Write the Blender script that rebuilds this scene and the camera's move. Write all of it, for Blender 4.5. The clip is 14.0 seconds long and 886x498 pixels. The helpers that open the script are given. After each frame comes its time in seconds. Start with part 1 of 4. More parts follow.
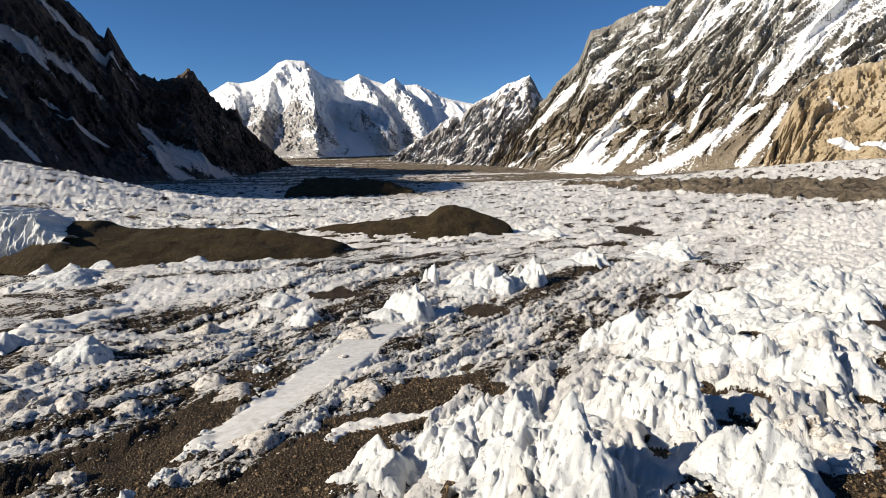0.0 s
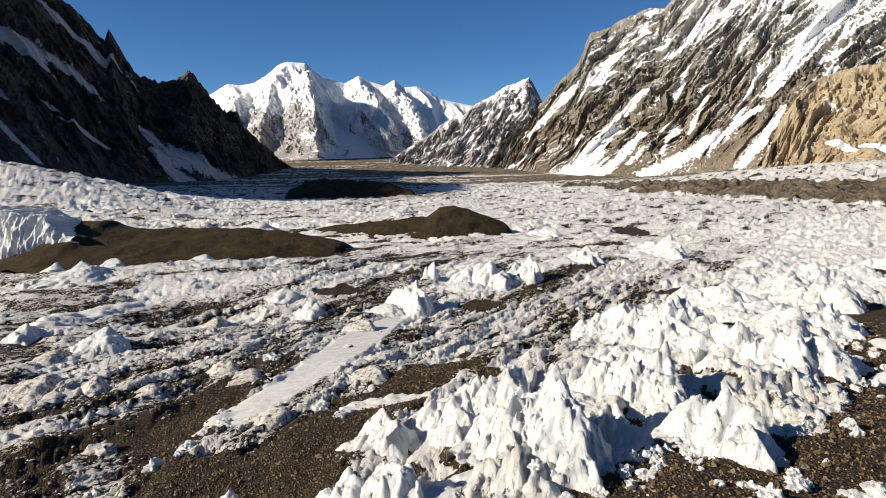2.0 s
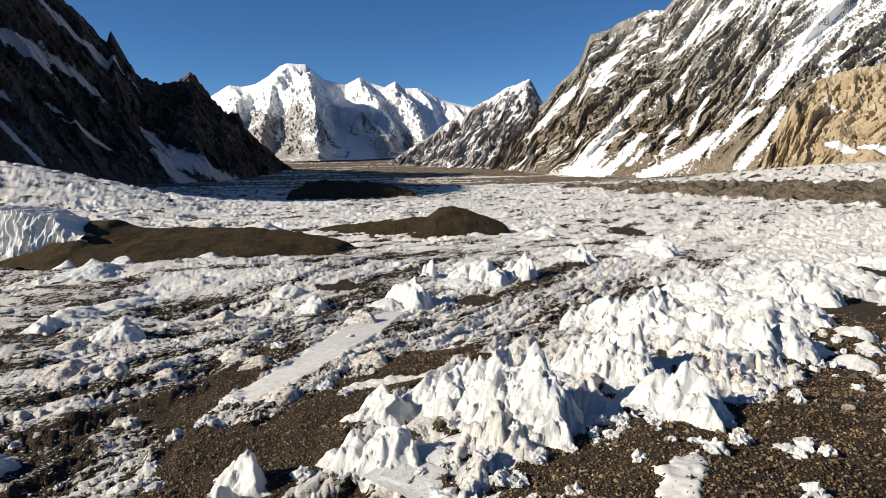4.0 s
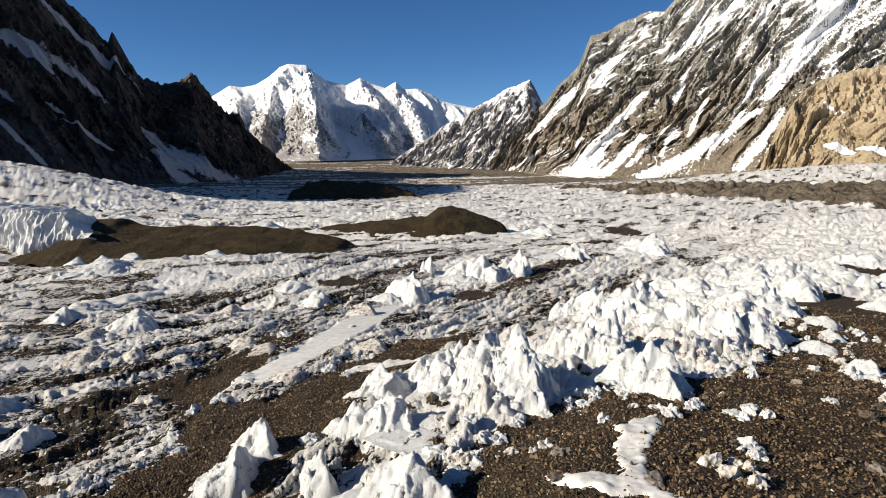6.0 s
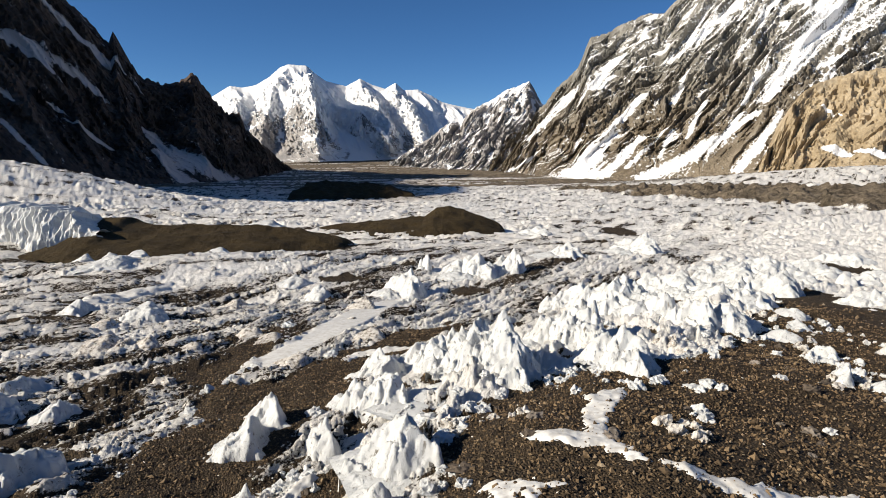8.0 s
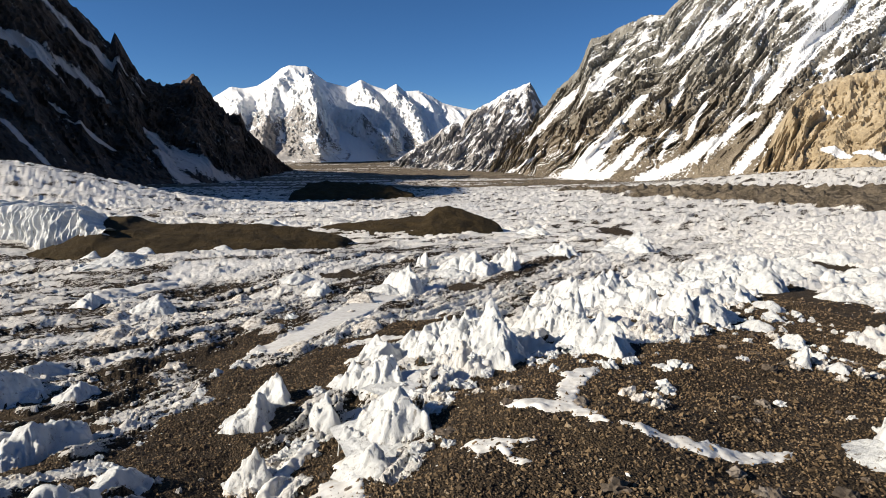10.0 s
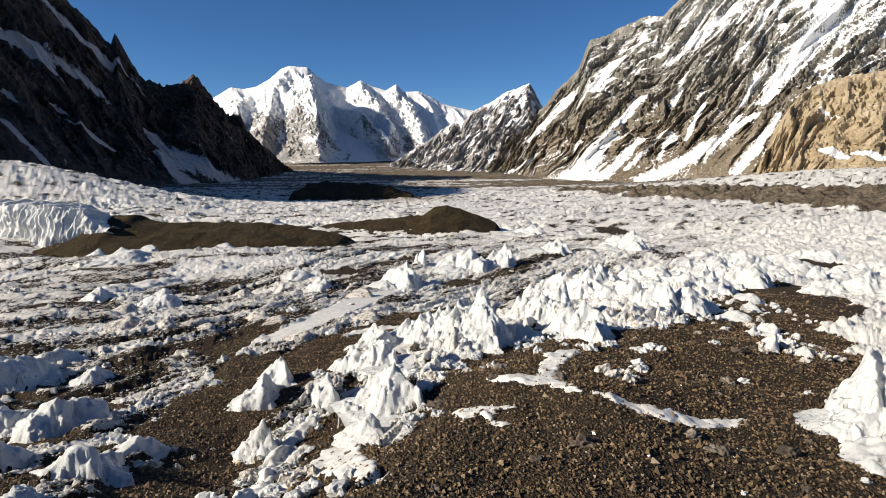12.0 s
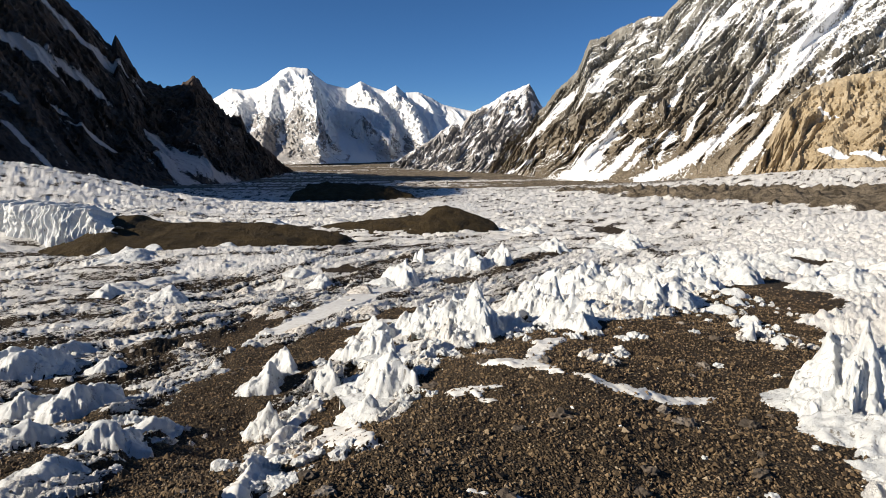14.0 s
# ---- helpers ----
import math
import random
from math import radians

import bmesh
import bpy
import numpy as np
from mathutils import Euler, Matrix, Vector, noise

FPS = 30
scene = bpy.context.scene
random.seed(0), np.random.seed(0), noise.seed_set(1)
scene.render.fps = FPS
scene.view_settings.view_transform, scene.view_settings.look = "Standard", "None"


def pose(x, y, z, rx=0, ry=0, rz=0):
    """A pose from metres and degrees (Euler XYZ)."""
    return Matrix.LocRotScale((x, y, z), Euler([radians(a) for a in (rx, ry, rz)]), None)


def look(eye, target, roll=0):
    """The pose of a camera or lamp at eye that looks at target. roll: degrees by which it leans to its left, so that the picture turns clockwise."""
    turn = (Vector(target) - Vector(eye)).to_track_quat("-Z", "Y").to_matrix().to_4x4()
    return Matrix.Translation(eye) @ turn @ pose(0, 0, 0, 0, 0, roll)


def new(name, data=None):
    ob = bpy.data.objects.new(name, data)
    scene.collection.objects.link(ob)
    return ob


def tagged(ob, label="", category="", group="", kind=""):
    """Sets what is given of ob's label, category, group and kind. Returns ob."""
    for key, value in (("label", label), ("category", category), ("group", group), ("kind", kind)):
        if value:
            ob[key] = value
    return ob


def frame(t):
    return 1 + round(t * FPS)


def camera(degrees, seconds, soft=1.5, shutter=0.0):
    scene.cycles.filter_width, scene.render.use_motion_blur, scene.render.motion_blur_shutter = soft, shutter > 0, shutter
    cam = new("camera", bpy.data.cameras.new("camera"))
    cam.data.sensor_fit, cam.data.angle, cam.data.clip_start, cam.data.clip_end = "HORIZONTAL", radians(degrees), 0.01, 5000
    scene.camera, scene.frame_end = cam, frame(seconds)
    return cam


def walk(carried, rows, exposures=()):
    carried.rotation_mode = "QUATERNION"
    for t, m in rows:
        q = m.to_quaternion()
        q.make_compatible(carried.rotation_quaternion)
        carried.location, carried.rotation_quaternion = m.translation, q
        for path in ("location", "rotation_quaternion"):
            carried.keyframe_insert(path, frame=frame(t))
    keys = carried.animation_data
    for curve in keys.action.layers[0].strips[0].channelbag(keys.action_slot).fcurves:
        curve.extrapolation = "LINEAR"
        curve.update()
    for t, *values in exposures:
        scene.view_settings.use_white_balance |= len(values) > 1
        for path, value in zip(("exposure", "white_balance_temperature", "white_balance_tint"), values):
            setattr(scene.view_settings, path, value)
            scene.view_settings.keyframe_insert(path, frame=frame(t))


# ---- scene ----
cam = camera(71.7, 14.0, soft=0.7)
PATH = [
    (0, (-3.846, -2.059, 13.971), (-3.844, -0.086, 13.642), -0.2),
    (0.5, (-3.841, -3.096, 13.962), (-3.84, -1.123, 13.635), -0.2),
    (1, (-3.793, -4.135, 13.919), (-3.791, -2.161, 13.593), -0.2),
    (1.5, (-3.792, -5.233, 13.929), (-3.79, -3.259, 13.605), -0.2),
    (2, (-3.772, -6.401, 13.932), (-3.769, -4.428, 13.609), -0.2),
    (2.5, (-3.719, -7.521, 13.934), (-3.717, -5.547, 13.612), -0.3),
    (3, (-3.582, -8.799, 13.917), (-3.58, -6.825, 13.597), -0.2),
    (5.5, (-2.747, -15.006, 14.022), (-2.748, -13.031, 13.704), -0.2),
    (6, (-2.642, -16.311, 14.048), (-2.642, -14.336, 13.731), -0.1),
    (6.5, (-2.519, -17.526, 14.06), (-2.518, -15.552, 13.744), -0.0),
    (7, (-2.397, -18.793, 14.047), (-2.396, -16.818, 13.733), 0.0),
    (7.5, (-2.278, -19.954, 14.102), (-2.276, -17.979, 13.787), 0.1),
    (8, (-2.09, -21.214, 14.129), (-2.088, -19.239, 13.815), 0.1),
    (10.5, (-1.192, -26.584, 14.032), (-1.192, -24.608, 13.721), 0.2),
    (11, (-1.071, -27.578, 13.969), (-1.069, -25.602, 13.658), 0.2),
    (11.5, (-0.88, -28.432, 13.89), (-0.879, -26.456, 13.581), 0.2),
    (12, (-0.714, -29.397, 13.865), (-0.713, -27.421, 13.556), 0.2),
    (12.5, (-0.613, -30.141, 13.832), (-0.612, -28.165, 13.524), 0.2),
    (13, (-0.466, -31.042, 13.816), (-0.466, -29.066, 13.508), 0.2),
    (13.5, (-0.369, -31.803, 13.835), (-0.369, -29.827, 13.527), 0.1),
    (14, (-0.231, -32.665, 13.831), (-0.231, -30.688, 13.524), 0.1),
]
walk(cam, [(t, look(eye, target, roll)) for t, eye, target, roll in PATH], [(0, 0.33, 6800, 9), (14, 0.33, 6800, 9)])

# ---------------------------------------------------------------- light
SUN_TURN = radians(-107)      # bearing of the sun from +y, towards -x
SUN_HEIGHT = radians(27)
world = bpy.data.worlds.new("sky")
scene.world = world
world.use_nodes = True
wn = world.node_tree.nodes
sky = wn.new("ShaderNodeTexSky")
sky.sky_type = "NISHITA"
sky.sun_disc = False
sky.sun_elevation = SUN_HEIGHT
sky.sun_rotation = SUN_TURN
sky.altitude = 4600
sky.air_density = 1.0
sky.dust_density = 0.1
sky.ozone_density = 6.0
wn["Background"].inputs["Strength"].default_value = 0.08
deep = wn.new("ShaderNodeHueSaturation")
deep.inputs["Saturation"].default_value = 1.1
world.node_tree.links.new(sky.outputs["Color"], deep.inputs["Color"])
world.node_tree.links.new(deep.outputs["Color"], wn["Background"].inputs["Color"])

sun = new("sun", bpy.data.lights.new("sun", "SUN"))
sun.data.energy = 5.4
sun.data.angle = radians(0.53)
sun.data.color = (1.0, 0.93, 0.82)
sun_way = Vector((math.sin(SUN_TURN) * math.cos(SUN_HEIGHT), math.cos(SUN_TURN) * math.cos(SUN_HEIGHT), math.sin(SUN_HEIGHT)))
sun.matrix_world = look(sun_way * 100, (0, 0, 0))

# ---------------------------------------------------------------- noise and meshes


def dice(ix, iy, seed):
    h = (ix * 374761393 + iy * 668265263 + seed * 974634777) & 0xFFFFFFFF
    h = ((h ^ (h >> 13)) * 1274126177) & 0xFFFFFFFF
    return (h ^ (h >> 16)) / 4294967296.0


def waves(x, y, seed=0):
    """Gradient noise, about -1 to 1."""
    x, y = np.asarray(x, float), np.asarray(y, float)
    ix, iy = np.floor(x).astype(np.int64), np.floor(y).astype(np.int64)
    fx, fy = x - ix, y - iy
    sx, sy = fx * fx * fx * (fx * (fx * 6 - 15) + 10), fy * fy * fy * (fy * (fy * 6 - 15) + 10)

    def corner(dx, dy):
        a = dice(ix + dx, iy + dy, seed) * (2 * math.pi)
        return np.cos(a) * (fx - dx) + np.sin(a) * (fy - dy)

    low = corner(0, 0) * (1 - sx) + corner(1, 0) * sx
    high = corner(0, 1) * (1 - sx) + corner(1, 1) * sx
    return (low * (1 - sy) + high * sy) * 1.5


def fbm(x, y, seed=0, octaves=4, gain=0.5):
    out, a = 0.0, 1.0
    for o in range(octaves):
        out = out + a * waves(x * 2.03**o, y * 2.03**o, seed + o)
        a *= gain
    return out


def crests(x, y, seed=0, octaves=3, gain=0.5):
    """Sharp crests, 0 to about 1."""
    out, a, whole = 0.0, 1.0, 0.0
    for o in range(octaves):
        out = out + a * (1 - np.abs(waves(x * 2.1**o, y * 2.1**o, seed + o))) ** 2
        whole += a
        a *= gain
    return out / whole


def facets(x, y, seed=0, tilt=1.0):
    """Broken slabs: each cell has a level and a lean of its own, about -1 to 1."""
    x, y = np.asarray(x, float), np.asarray(y, float)
    ix, iy = np.floor(x).astype(np.int64), np.floor(y).astype(np.int64)
    best = np.full(x.shape, 9.0)
    out = np.zeros(x.shape)
    for dx in (-1, 0, 1):
        for dy in (-1, 0, 1):
            cx, cy = ix + dx, iy + dy
            ox, oy = x - cx - dice(cx, cy, seed), y - cy - dice(cx, cy, seed + 1)
            d = ox * ox + oy * oy
            near = d < best
            best = np.where(near, d, best)
            lean = dice(cx, cy, seed + 2)
            level = lean - 0.5 + tilt * ((dice(cx, cy, seed + 3) - 0.5) * 2 * ox + (dice(cx, cy, seed + 4) - 0.5) * 2 * oy)
            out = np.where(near, level, out)
    return out


def ramp(v, a, b):
    t = np.clip((v - a) / (b - a), 0, 1)
    return t * t * (3 - 2 * t)


def inside(x, y, outline):
    """Distance from an outline in metres, positive within it."""
    px, py = np.asarray(outline, float).T
    qx, qy = np.roll(px, -1), np.roll(py, -1)
    best = np.full(np.shape(x), 1e9)
    odd = np.zeros(np.shape(x), bool)
    for a, b, c, d in zip(px, py, qx, qy):
        ex, ey = c - a, d - b
        t = np.clip(((x - a) * ex + (y - b) * ey) / (ex * ex + ey * ey), 0, 1)
        best = np.minimum(best, (x - a - t * ex) ** 2 + (y - b - t * ey) ** 2)
        if d != b:
            odd ^= ((b > y) != (d > y)) & (x < (c - a) * (y - b) / (d - b) + a)
    return np.where(odd, 1, -1) * np.sqrt(best)


def near_line(x, y, line):
    """Distance from a line of points, and how far along it (0 to 1)."""
    best, along = np.full(np.shape(x), 1e9), np.zeros(np.shape(x))
    n = len(line) - 1
    for k in range(n):
        (a, b), (c, d) = line[k], line[k + 1]
        ex, ey = c - a, d - b
        t = np.clip(((x - a) * ex + (y - b) * ey) / (ex * ex + ey * ey), 0, 1)
        dist = np.hypot(x - a - t * ex, y - b - t * ey)
        along = np.where(dist < best, (k + t) / n, along)
        best = np.minimum(best, dist)
    return best, along


def sheet(name, X, Y, Z, material, closed=False, smooth=True, **marks):
    """A mesh over a grid of points. closed: the columns join round."""
    n, m = X.shape
    me = bpy.data.meshes.new(name)
    me.vertices.add(n * m)
    me.vertices.foreach_set("co", np.stack([X, Y, Z], -1).astype(np.float32).ravel())
    i = np.arange(n * m).reshape(n, m)
    j = np.concatenate([i, i[:, :1]], 1) if closed else i
    quads = np.stack([j[:-1, :-1], j[:-1, 1:], j[1:, 1:], j[1:, :-1]], -1).reshape(-1, 4)
    me.loops.add(quads.size)
    me.loops.foreach_set("vertex_index", quads.ravel().astype(np.int32))
    me.polygons.add(len(quads))
    me.polygons.foreach_set("loop_start", np.arange(0, quads.size, 4, dtype=np.int32))
    me.polygons.foreach_set("use_smooth", np.full(len(quads), smooth))
    for key, value in marks.items():
        me.attributes.new(key, "FLOAT", "POINT").data.foreach_set("value", np.asarray(value, np.float32).ravel())
    me.update(calc_edges=True)
    me.materials.append(material)
    return me


def solid(name, verts, faces, material, smooth=False):
    me = bpy.data.meshes.new(name)
    verts, faces = np.asarray(verts, np.float32), np.asarray(faces, np.int32)
    me.vertices.add(len(verts))
    me.vertices.foreach_set("co", verts.ravel())
    me.loops.add(faces.size)
    me.loops.foreach_set("vertex_index", faces.ravel())
    me.polygons.add(len(faces))
    me.polygons.foreach_set("loop_start", np.arange(0, faces.size, faces.shape[1], dtype=np.int32))
    me.polygons.foreach_set("use_smooth", np.full(len(faces), smooth))
    me.update(calc_edges=True)
    me.materials.append(material)
    return me


# ---------------------------------------------------------------- materials


class Nodes:
    """Short ways to lay out a material's nodes."""

    def __init__(self, name):
        self.mat = bpy.data.materials.new(name)
        self.mat.use_nodes = True
        self.tree = self.mat.node_tree
        self.bsdf = self.tree.nodes["Principled BSDF"]

    def put(self, socket, value):
        if isinstance(value, bpy.types.NodeSocket):
            self.tree.links.new(value, socket)
        else:
            socket.default_value = value

    def node(self, kind, **values):
        n = self.tree.nodes.new(kind)
        for key, value in values.items():
            self.put(n.inputs[key], value)
        return n

    def place(self):
        return self.tree.nodes.new("ShaderNodeNewGeometry").outputs["Position"]

    def stretch(self, vector, x, y, z):
        n = self.node("ShaderNodeMapping", Vector=vector, Scale=(x, y, z))
        return n.outputs["Vector"]

    def noise(self, vector, scale, detail=4.0, rough=0.55):
        return self.node("ShaderNodeTexNoise", Vector=vector, Scale=scale, Detail=detail, Roughness=rough).outputs["Fac"]

    def mark(self, name):
        n = self.tree.nodes.new("ShaderNodeAttribute")
        n.attribute_name = name
        return n.outputs["Fac"]

    def sum(self, a, b, op="ADD", clamp=False):
        n = self.tree.nodes.new("ShaderNodeMath")
        n.operation, n.use_clamp = op, clamp
        self.put(n.inputs[0], a)
        self.put(n.inputs[1], b)
        return n.outputs[0]

    def fit(self, v, a, b, c=0.0, d=1.0):
        n = self.node("ShaderNodeMapRange", Value=v)
        for key, value in zip((1, 2, 3, 4), (a, b, c, d)):
            n.inputs[key].default_value = value
        return n.outputs[0]

    def colours(self, v, *stops):
        n = self.node("ShaderNodeValToRGB", Fac=v)
        r = n.color_ramp
        while len(r.elements) < len(stops):
            r.elements.new(0.5)
        for e, (at, c) in zip(r.elements, stops):
            e.position, e.color = at, (*c, 1)
        return n.outputs["Color"]

    def mix(self, f, a, b):
        n = self.tree.nodes.new("ShaderNodeMix")
        n.data_type = "RGBA"
        self.put(n.inputs[0], f)
        for k, v in ((6, a), (7, b)):
            self.put(n.inputs[k], v if isinstance(v, bpy.types.NodeSocket) else (*v, 1))
        return n.outputs[2]

    def blend(self, f, a, b):
        n = self.tree.nodes.new("ShaderNodeMix")
        for k, v in ((0, f), (2, a), (3, b)):
            self.put(n.inputs[k], v)
        return n.outputs[0]

    def bump(self, height, strength, distance):
        n = self.node("ShaderNodeBump", Height=height, Strength=strength, Distance=distance)
        self.put(self.bsdf.inputs["Normal"], n.outputs["Normal"])

    def done(self, colour, rough, specular=0.3):
        self.put(self.bsdf.inputs["Base Color"], colour)
        self.put(self.bsdf.inputs["Roughness"], rough)
        self.put(self.bsdf.inputs["Specular IOR Level"], specular)
        return self.mat


def rubble_colour(k, p):
    """Brown moraine stones: patches of tone and single stones."""
    cell = k.node("ShaderNodeTexVoronoi", Vector=p, Scale=7.5)
    pick = k.node("ShaderNodeSeparateColor", Color=cell.outputs["Color"]).outputs[0]
    stones = k.colours(pick, (0.0, (0.010, 0.0065, 0.0035)), (0.55, (0.045, 0.030, 0.016)), (0.9, (0.095, 0.066, 0.037)), (1.0, (0.17, 0.125, 0.08)))
    earth = k.colours(k.noise(p, 0.5, 6, 0.65), (0.35, (0.009, 0.006, 0.003)), (0.65, (0.046, 0.031, 0.016)))
    return k.mix(0.55, earth, stones), cell.outputs["Distance"]


def ground_material():
    k = Nodes("glacier_ground")
    p = k.place()
    brown, stones = rubble_colour(k, p)
    turned = k.node("ShaderNodeMapping", Vector=p, Rotation=(0, 0, radians(40))).outputs["Vector"]
    fine = k.noise(k.stretch(turned, 1.5, 0.5, 1.0), 0.8, 9, 0.72)
    crisp = k.noise(k.stretch(turned, 1.3, 0.6, 1.0), 2.3, 8, 0.7)
    broad = k.noise(k.stretch(p, 0.5, 0.9, 1), 0.22, 5)
    brown = k.mix(k.mark("pale"), brown, k.colours(k.noise(p, 0.05, 7, 0.7), (0.38, (0.07, 0.053, 0.033)), (0.62, (0.27, 0.215, 0.15))))
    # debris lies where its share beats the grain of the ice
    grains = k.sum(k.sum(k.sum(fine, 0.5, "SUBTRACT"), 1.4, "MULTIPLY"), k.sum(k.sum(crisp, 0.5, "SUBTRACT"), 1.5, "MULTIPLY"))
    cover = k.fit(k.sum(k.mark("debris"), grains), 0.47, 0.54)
    grit = k.noise(p, 9.0, 5, 0.75)
    white = k.colours(broad, (0.3, (0.72, 0.692, 0.645)), (0.7, (0.86, 0.836, 0.79)))
    grey = k.colours(k.sum(k.sum(grit, 0.6, "MULTIPLY"), k.sum(crisp, 0.4, "MULTIPLY")), (0.38, (0.10, 0.075, 0.050)), (0.46, (0.38, 0.33, 0.27)), (0.56, (0.77, 0.715, 0.63)))
    ice = k.mix(k.mark("dust"), white, grey)
    body = k.sum(k.sum(fine, -1.2, "MULTIPLY"), k.sum(k.sum(grit, 0.3, "MULTIPLY"), k.sum(crisp, -0.7, "MULTIPLY")))
    bumps = k.blend(cover, body, k.sum(k.sum(stones, -0.5, "MULTIPLY"), -1.0))
    heaps = k.sum(k.sum(k.noise(p, 0.09, 7, 0.65), 28.0, "MULTIPLY"), k.mark("pale"), "MULTIPLY")
    k.bump(k.sum(bumps, heaps), 1.0, 0.3)
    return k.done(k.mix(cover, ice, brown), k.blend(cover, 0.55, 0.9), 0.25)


def ice_material():
    """Clean weathered ice with faint blue, thin upright dirt veins and gritty hollows."""
    k = Nodes("weathered_ice")
    p = k.place()
    tone = k.colours(k.noise(p, 0.6, 5), (0.3, (0.52, 0.525, 0.515)), (0.65, (0.635, 0.64, 0.63)))
    vein = k.fit(k.noise(k.stretch(p, 1.0, 1.0, 0.14), 2.4, 7, 0.75), 0.575, 0.63)
    grime = k.sum(vein, k.fit(k.noise(p, 0.45, 3), 0.42, 0.58), "MULTIPLY")
    grit = k.fit(k.noise(p, 4.0, 9, 0.8), 0.57, 0.63)
    grime = k.sum(grime, k.sum(grit, k.fit(k.noise(p, 0.7, 4), 0.42, 0.58), "MULTIPLY"), "MAXIMUM")
    k.bump(k.noise(k.stretch(p, 1.0, 1.0, 0.4), 4.0, 9, 0.72), 0.8, 0.15)
    k.bsdf.inputs["Subsurface Weight"].default_value = 0.12
    k.bsdf.inputs["Subsurface Radius"].default_value = (0.5, 0.55, 0.6)
    k.bsdf.inputs["Subsurface Scale"].default_value = 0.4
    return k.done(k.mix(k.sum(grime, 0.85, "MULTIPLY"), tone, (0.10, 0.075, 0.045)), 0.5, 0.3)


def dirty_ice_material():
    k = Nodes("dirty_ice")
    p = k.place()
    speck = k.noise(p, 2.6, 7, 0.7)
    tone = k.colours(speck, (0.38, (0.10, 0.078, 0.055)), (0.46, (0.44, 0.40, 0.35)), (0.64, (0.70, 0.675, 0.635)))
    k.bump(k.noise(p, 4.0, 6, 0.65), 0.7, 0.14)
    return k.done(tone, 0.55, 0.3)


def snow_material():
    k = Nodes("old_snow")
    p = k.place()
    tone = k.colours(k.noise(p, 1.3, 6, 0.65), (0.3, (0.54, 0.51, 0.46)), (0.6, (0.72, 0.71, 0.68)))
    k.bump(k.noise(p, 6.0, 4), 0.35, 0.05)
    return k.done(tone, 0.6, 0.25)


def stone_material():
    k = Nodes("moraine_stone")
    pick = k.tree.nodes.new("ShaderNodeNewGeometry").outputs["Random Per Island"]
    tone = k.colours(pick, (0.0, (0.03, 0.019, 0.010)), (0.5, (0.132, 0.086, 0.044)), (0.93, (0.235, 0.16, 0.088)), (1.0, (0.32, 0.25, 0.17)))
    grain = k.noise(k.place(), 9.0, 4)
    k.bump(grain, 0.4, 0.04)
    return k.done(k.mix(k.fit(grain, 0.35, 0.75, 0.0, 0.5), tone, (0.05, 0.04, 0.03)), 0.85)


def boulder_material():
    k = Nodes("boulder_rock")
    p = k.place()
    pick = k.tree.nodes.new("ShaderNodeObjectInfo").outputs["Random"]
    tone = k.colours(pick, (0.0, (0.07, 0.055, 0.042)), (0.6, (0.13, 0.1, 0.075)), (1.0, (0.3, 0.26, 0.22)))
    k.bump(k.noise(p, 7.0, 6), 0.6, 0.06)
    return k.done(k.mix(k.fit(k.noise(p, 3.0, 6), 0.4, 0.7), tone, (0.06, 0.048, 0.036)), 0.85)


def earth_material():
    k = Nodes("moraine_earth")
    p = k.place()
    brown, stones = rubble_colour(k, p)
    patch = k.colours(k.noise(p, 0.12, 6, 0.6), (0.35, (0.030, 0.020, 0.006)), (0.65, (0.066, 0.044, 0.015)))
    k.bump(k.noise(p, 0.9, 8, 0.75), 1.0, 1.2)
    return k.done(k.mix(0.75, brown, patch), 0.92, 0.2)


def rock_material(name, dark, mid, light, size, snow=(0.77, 0.77, 0.77), fray=0.9, low=None):
    """A mountain's rock, with snow where the face holds it."""
    k = Nodes(name)
    p = k.place()
    coarse = k.noise(k.stretch(p, 1.0, 1.0, 0.6), size, 8, 0.62)
    fine = k.noise(p, size * 9, 7, 0.68)
    rock = k.colours(k.sum(k.sum(coarse, 0.6, "MULTIPLY"), k.sum(fine, 0.4, "MULTIPLY")), (0.36, dark), (0.5, mid), (0.64, light))
    if low:
        up = k.node("ShaderNodeSeparateXYZ", Vector=p).outputs["Z"]
        share = k.fit(k.sum(up, k.sum(coarse, 500.0, "MULTIPLY")), 330.0, 560.0)
        rock = k.mix(share, k.colours(k.sum(k.sum(coarse, 0.5, "MULTIPLY"), k.sum(fine, 0.5, "MULTIPLY")), *low), rock)
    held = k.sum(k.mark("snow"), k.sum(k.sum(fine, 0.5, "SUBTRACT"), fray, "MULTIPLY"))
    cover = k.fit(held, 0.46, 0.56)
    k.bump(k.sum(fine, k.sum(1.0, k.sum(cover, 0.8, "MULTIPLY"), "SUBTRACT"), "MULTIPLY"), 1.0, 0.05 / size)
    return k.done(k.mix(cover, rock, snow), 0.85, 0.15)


GROUND, ICE, DIRTY, SNOW = ground_material(), ice_material(), dirty_ice_material(), snow_material()
STONE, BOULDER, EARTH = stone_material(), boulder_material(), earth_material()
# snow dulled and browned to stand in for the shade on this face
ROCK_LEFT = rock_material("dark_rock_shaded_snow", (0.030, 0.022, 0.018), (0.066, 0.048, 0.039), (0.13, 0.095, 0.076), 0.012, snow=(0.50, 0.45, 0.42), fray=1.2)
ROCK_RIGHT = rock_material("grey_brown_rock", (0.105, 0.098, 0.084), (0.20, 0.188, 0.162), (0.35, 0.332, 0.295), 0.016, fray=1.9,
                           low=((0.38, (0.085, 0.069, 0.050)), (0.5, (0.165, 0.134, 0.096)), (0.63, (0.28, 0.235, 0.175))))
